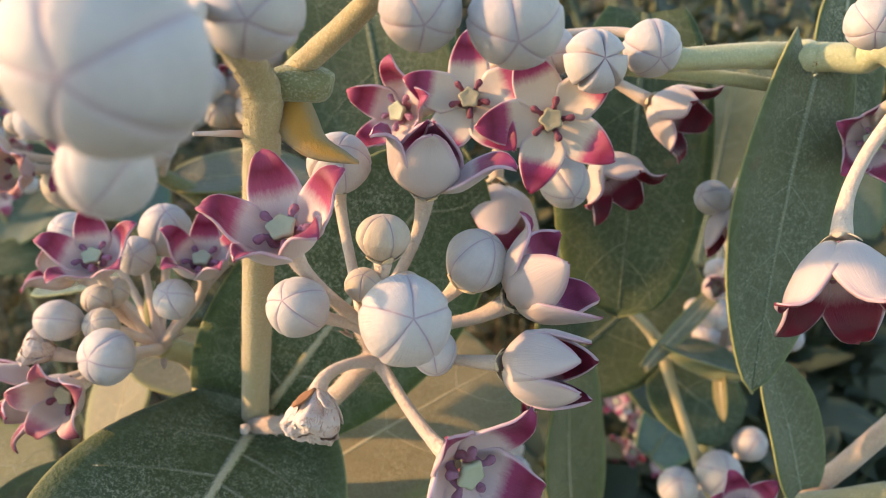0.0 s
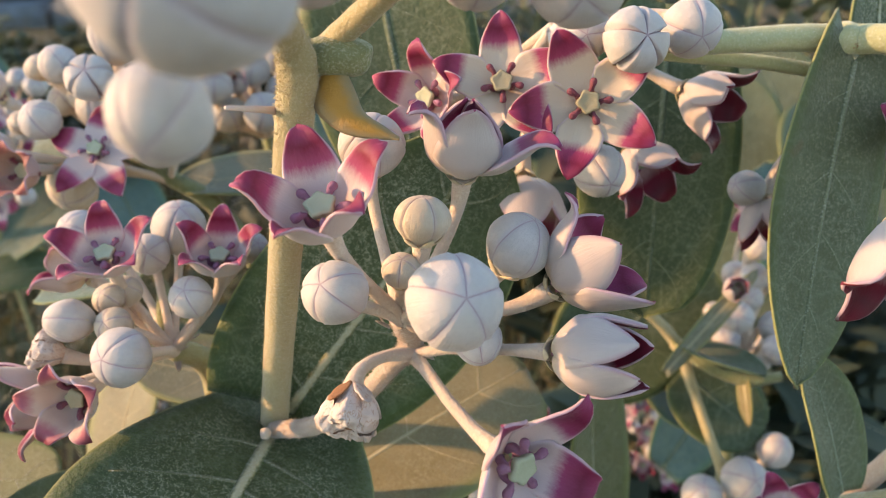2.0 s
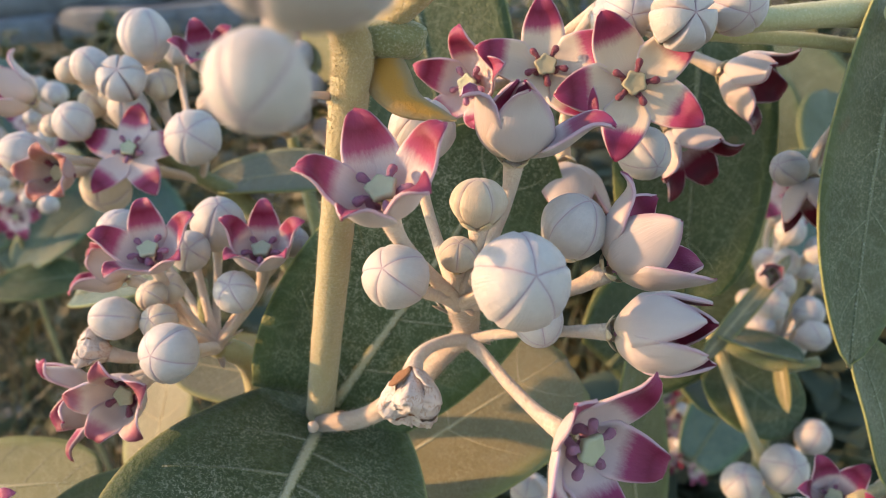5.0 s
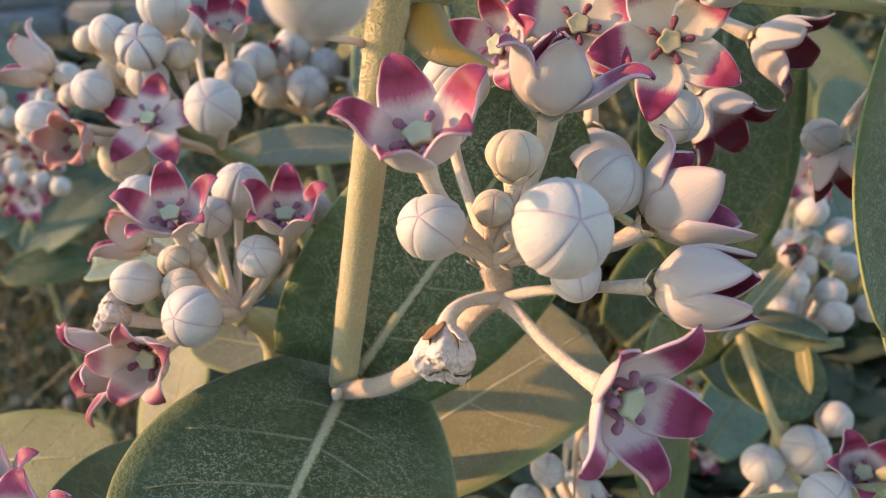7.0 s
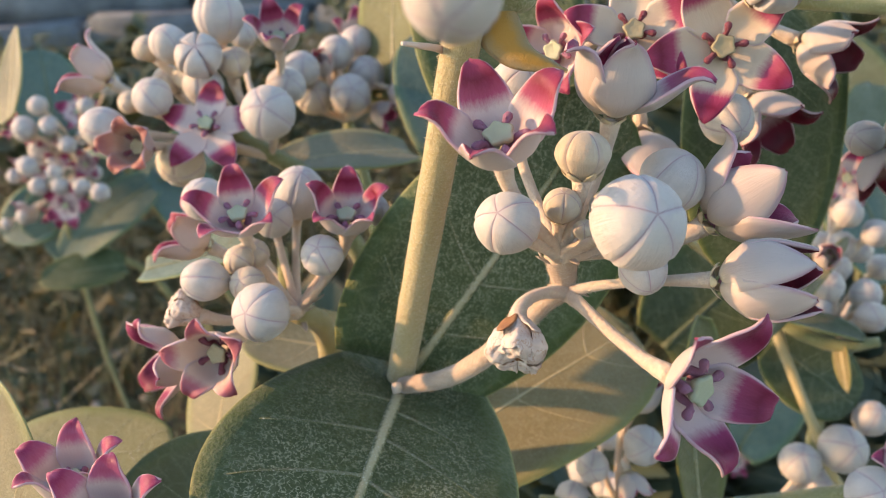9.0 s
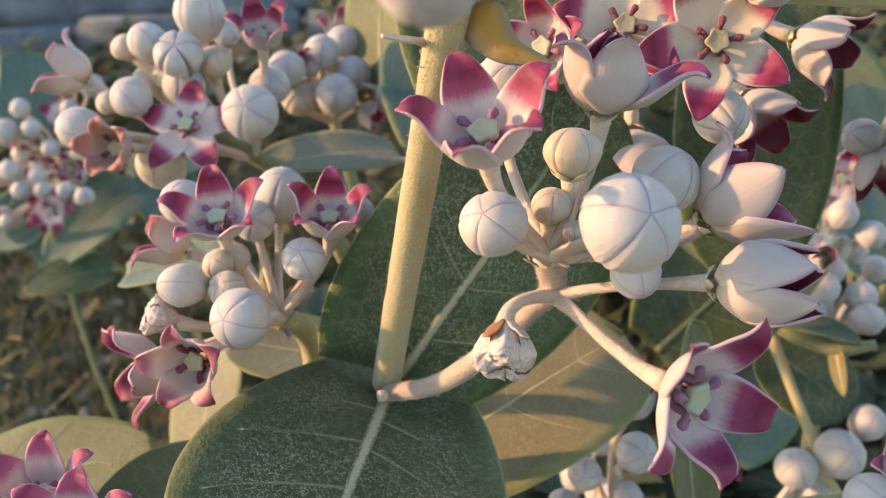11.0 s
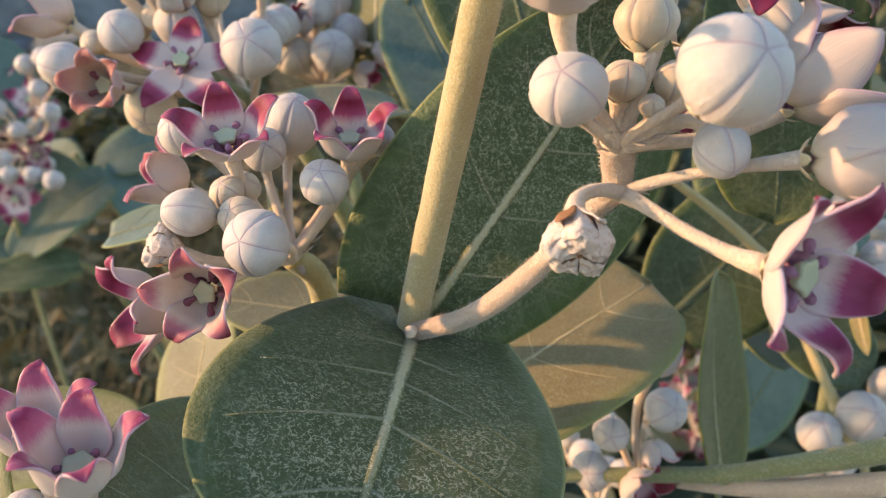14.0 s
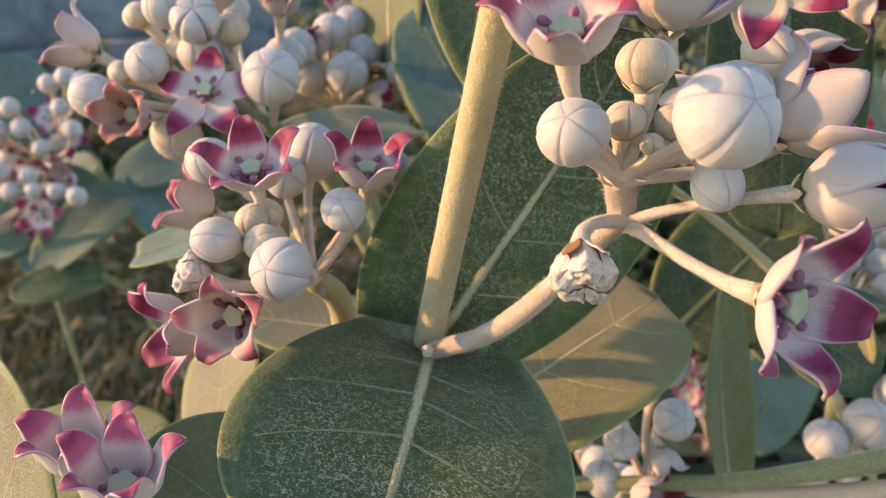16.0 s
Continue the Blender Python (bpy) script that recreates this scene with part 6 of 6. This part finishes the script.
def kerb_run():
    """A low worn step of two courses; the upper one stands back from the lower."""
    k = empty("kerb", Matrix.Translation((-1.8, 3.75, 0)))
    tagged(k, "low weathered grey concrete step along the plot", "kerb", kind="structure")
    rng = random.Random(8)
    for course, (deep, back, z, high) in enumerate(((0.30, 0.0, 0.035, 0.13), (0.30, 0.26, 0.19, 0.26))):
        for j in range(9):
            b = bmesh.new()
            x = -7.2 + j * 1.0 + 0.4 * course
            m = Matrix.Translation((x, 3.75 + (x + 1.8) * 0.14 + back + rng.uniform(-0.02, 0.02), z + rng.uniform(-0.012, 0.012)))
            bmesh.ops.create_cube(b, size=1.0, matrix=m @ Matrix.Rotation(radians(8 + rng.uniform(-1, 1)), 4, "Z") @ Matrix.Diagonal((0.98, deep, high, 1)))
            bmesh.ops.bevel(b, geom=b.edges[:], offset=0.02, segments=2, affect="EDGES")
            bmesh.ops.subdivide_edges(b, edges=b.edges[:], cuts=2, use_grid_fill=True)
            for v in b.verts:
                v.co += Vector((0, 1, 1)) * 0.02 * noise.noise(v.co * 4.0)
            part("kerb_stone", b, M_KERB, k)


kerb_run()

M_LITTER = varied("leaf_litter", [(0.0, (0.10, 0.08, 0.045)), (0.35, (0.22, 0.175, 0.10)), (0.6, (0.42, 0.35, 0.23)), (0.8, (0.12, 0.15, 0.07)), (1.0, (0.62, 0.56, 0.45))], 0.85, 0.1)
M_GRASS = varied("grass_blades", [(0.0, (0.045, 0.075, 0.030)), (0.45, (0.095, 0.12, 0.055)), (0.75, (0.20, 0.18, 0.10)), (1.0, (0.38, 0.33, 0.21))], 0.7, 0.2)
M_BUSH = varied("far_leaves", [(0.0, (0.040, 0.065, 0.040)), (0.5, (0.068, 0.098, 0.064)), (0.8, (0.108, 0.134, 0.088)), (1.0, (0.165, 0.175, 0.10))], 0.6, 0.25)
M_WEED = varied("weed_leaves", [(0.0, (0.05, 0.06, 0.025)), (0.45, (0.09, 0.10, 0.042)), (0.75, (0.15, 0.13, 0.065)), (1.0, (0.26, 0.21, 0.12))], 0.75, 0.15)
M_STONE = varied("pebbles", [(0.0, (0.22, 0.20, 0.17)), (0.6, (0.38, 0.35, 0.30)), (1.0, (0.55, 0.52, 0.48))], 0.9)


def scatter(name, count, area, make, mat, label, category, seed):
    rng = random.Random(seed)
    verts, faces = [], []
    for _ in range(count):
        x, y = rng.triangular(*area[:2]), rng.triangular(*area[2:])
        make(rng, Vector((x, y, ground_height(x, y))), verts, faces)
    me = bpy.data.meshes.new(name)
    me.from_pydata(verts, [], faces)
    finish(me, [mat])
    return tagged(new(name, me), label, category, kind="stuff")


def blade_of(rng, at, verts, faces, high=(0.06, 0.22)):
    h = rng.uniform(*high)
    a = rng.uniform(0, 6.28)
    lean = Vector((math.cos(a), math.sin(a), 0)) * h * rng.uniform(0.2, 1.2)
    s = Vector((-math.sin(a), math.cos(a), 0)) * rng.uniform(0.0007, 0.0020)
    k = len(verts)
    for i, f in enumerate((0, 0.4, 0.75, 1.0)):
        p = at + Vector((0, 0, h * (f - 0.25 * f * f))) + lean * f * f
        w = s * (1 - f) + s * 0.05
        verts += [p - w, p + w]
        if i:
            faces.append((k + 2 * i - 2, k + 2 * i - 1, k + 2 * i + 1, k + 2 * i))


def flake(rng, at, verts, faces, size=(0.010, 0.035), lift=0.012):
    L = rng.uniform(*size)
    wide = L * rng.uniform(0.25, 0.6)
    rot = Euler((rng.uniform(-0.6, 0.6), rng.uniform(-0.6, 0.6), rng.uniform(0, 6.28))).to_matrix()
    k, up = len(verts), Vector((0, 0, rng.uniform(0.002, lift)))
    cup = rng.uniform(-0.3, 0.4) * L
    shape = ((-0.5, 0, 0), (-0.2, 0.45, 0.6), (0.2, 0.42, 0.6), (0.5, 0, 0.2), (0.2, -0.42, 0.6), (-0.2, -0.45, 0.6), (0, 0, 0))
    for x, y, z in shape:
        verts.append(at + up + rot @ Vector((x * L, y * wide, z * cup)))
    for a, b in ((0, 1), (1, 2), (2, 3), (3, 4), (4, 5), (5, 0)):
        faces.append((k + a, k + b, k + 6))


def stick(rng, at, verts, faces):
    L, a = rng.uniform(0.03, 0.16), rng.uniform(0, 6.28)
    d = Vector((math.cos(a), math.sin(a), rng.uniform(-0.1, 0.3))) * L
    k, r = len(verts), rng.uniform(0.0006, 0.002)
    for f in (0, 0.5, 1):
        c = at + Vector((0, 0, 0.008)) + d * f + Vector((0, 0, 0.01 * math.sin(f * 3)))
        for j in range(4):
            b = j * math.pi / 2
            verts.append(c + Vector((-math.sin(a) * math.cos(b), math.cos(a) * math.cos(b), math.sin(b))) * r)
    for i in (0, 4):
        for j in range(4):
            faces.append((k + i + j, k + i + (j + 1) % 4, k + i + 4 + (j + 1) % 4, k + i + 4 + j))


def pebble(rng, at, verts, faces):
    r = rng.uniform(0.004, 0.022)
    sq = Vector((rng.uniform(0.7, 1.2), rng.uniform(0.7, 1.2), rng.uniform(0.45, 0.8)))
    k = len(verts)
    for i in range(1, 5):
        th = math.pi * i / 5
        for j in range(7):
            a = 2 * math.pi * j / 7
            n = r * rng.uniform(0.85, 1.1)
            verts.append(at + Vector((0, 0, r * 0.3)) + Vector((math.sin(th) * math.cos(a) * sq.x, math.sin(th) * math.sin(a) * sq.y, math.cos(th) * sq.z)) * n)
    for i in range(3):
        for j in range(7):
            faces.append((k + i * 7 + j, k + i * 7 + (j + 1) % 7, k + i * 7 + 7 + (j + 1) % 7, k + i * 7 + 7 + j))
    faces.append(tuple(k + j for j in range(6, -1, -1)))


scatter("leaf_litter", 9000, (-2.6, 2.2, -0.9, 3.4), flake, M_LITTER, "dry brown and straw-coloured leaf litter on the soil", "leaf litter", 1)
scatter("grass_tufts", 2600, (-1.0, 0.0, 0.45, 1.5), lambda r, p, v, f: blade_of(r, p, v, f, (0.05, 0.15)), M_GRASS, "short green and straw grass among the litter", "grass", 11)
scatter("twigs", 1300, (-2.6, 2.2, -0.9, 3.4), stick, M_LITTER, "thin dry twigs and straw lying on the soil", "twigs", 2)
scatter("grass", 7000, (-2.8, 2.4, -0.6, 4.4), blade_of, M_GRASS, "sparse thin grass, part green and part dry", "grass", 3)
scatter("tall_grass", 700, (-0.05, 0.75, 0.28, 1.05), lambda r, p, v, f: blade_of(r, p, v, f, (0.10, 0.27)), M_GRASS, "thin tall wild grass, green and straw-coloured", "grass", 7)
scatter("weeds", 3200, (-1.9, 0.6, 0.2, 2.2), lambda r, p, v, f: flake(r, p + Vector((0, 0, r.uniform(0.0, 0.09))), v, f, (0.014, 0.05)), M_WEED, "low green weeds with small narrow leaves", "weeds", 5)
scatter("pebbles", 800, (-2.6, 2.2, -0.9, 3.4), pebble, M_STONE, "small dusty stones on the soil", "pebbles", 4)


def shrub(at, high, spread, count, seed, label):
    """A low far plant of the same kind: stems with paired leaves."""
    rng = random.Random(seed)
    s = empty("shrub", Matrix.Translation(at))
    tagged(s, label, "shrub", "low shrubs beyond")
    wood = bmesh.new()
    verts, faces = [], []
    for _ in range(count):
        a, r = rng.uniform(0, 6.28), spread * math.sqrt(rng.random())
        top = Vector(at) + Vector((math.cos(a) * r, math.sin(a) * r, high * rng.uniform(0.55, 1.0)))
        foot = Vector(at) + Vector((math.cos(a) * r * 0.3, math.sin(a) * r * 0.3, -0.01))
        tube([(*foot, 0.005), (*foot.lerp(top, 0.55), 0.004), (*top, 0.002)], 6, 2, bm=wood)
        for k in range(7):
            f = 0.25 + 0.75 * k / 6
            p = foot.lerp(top, f)
            for h in range(2):
                b = rng.uniform(0, 6.28)
                d = Vector((math.cos(b), math.sin(b), rng.uniform(-0.2, 0.9))).normalized()
                L = rng.uniform(0.05, 0.10) * (1.2 - 0.5 * f)
                n = d.cross(Vector((-math.sin(b), math.cos(b), rng.uniform(-0.3, 0.3)))).normalized()
                side = d.cross(n)
                w = L * rng.uniform(0.24, 0.32)
                k0 = len(verts)
                for i in range(6):
                    t = i / 5
                    ww = w * (1 - t) ** 0.5 * (t + 0.08) ** 0.45 / 0.62
                    c = p + d * L * t + n * L * 0.12 * math.sin(t * 3.1)
                    verts.extend([c - side * ww + n * ww * 0.25, c, c + side * ww + n * ww * 0.25])
                    if i:
                        q = k0 + 3 * i
                        faces.extend([(q - 3, q - 2, q + 1, q), (q - 2, q - 1, q + 2, q + 1)])
    part("stem", wood, M_TWIGGREEN_DIM, s)
    me = bpy.data.meshes.new("foliage")
    me.from_pydata([v - Vector(at) for v in verts], [], faces)
    finish(me, [M_BUSH])
    ob = new("foliage", me)
    ob.parent = s


for k, (x, y, h, r) in enumerate(((0.19, 0.44, 0.17, 0.07), (0.27, 0.50, 0.22, 0.09), (0.06, 0.40, 0.16, 0.06), (0.34, 0.62, 0.25, 0.12), (0.62, 0.95, 0.30, 0.15), (0.10, 0.85, 0.36, 0.20), (0.42, 1.25, 0.5, 0.3), (0.05, 1.5, 0.45, 0.3), (0.85, 1.3, 0.5, 0.3), (-0.16, 0.60, 0.17, 0.07), (-0.75, 1.5, 0.22, 0.22), (-1.0, 2.0, 0.25, 0.25), (-0.55, 1.9, 0.22, 0.22), (0.5, 2.3, 0.6, 0.45), (1.3, 2.2, 0.6, 0.45), (-0.1, 2.4, 0.4, 0.4))):
    shrub((x, y, 0.0), h, r, 12 + int(40 * r), 20 + k, "low bushy plant with grey-green leaves, in the shade")
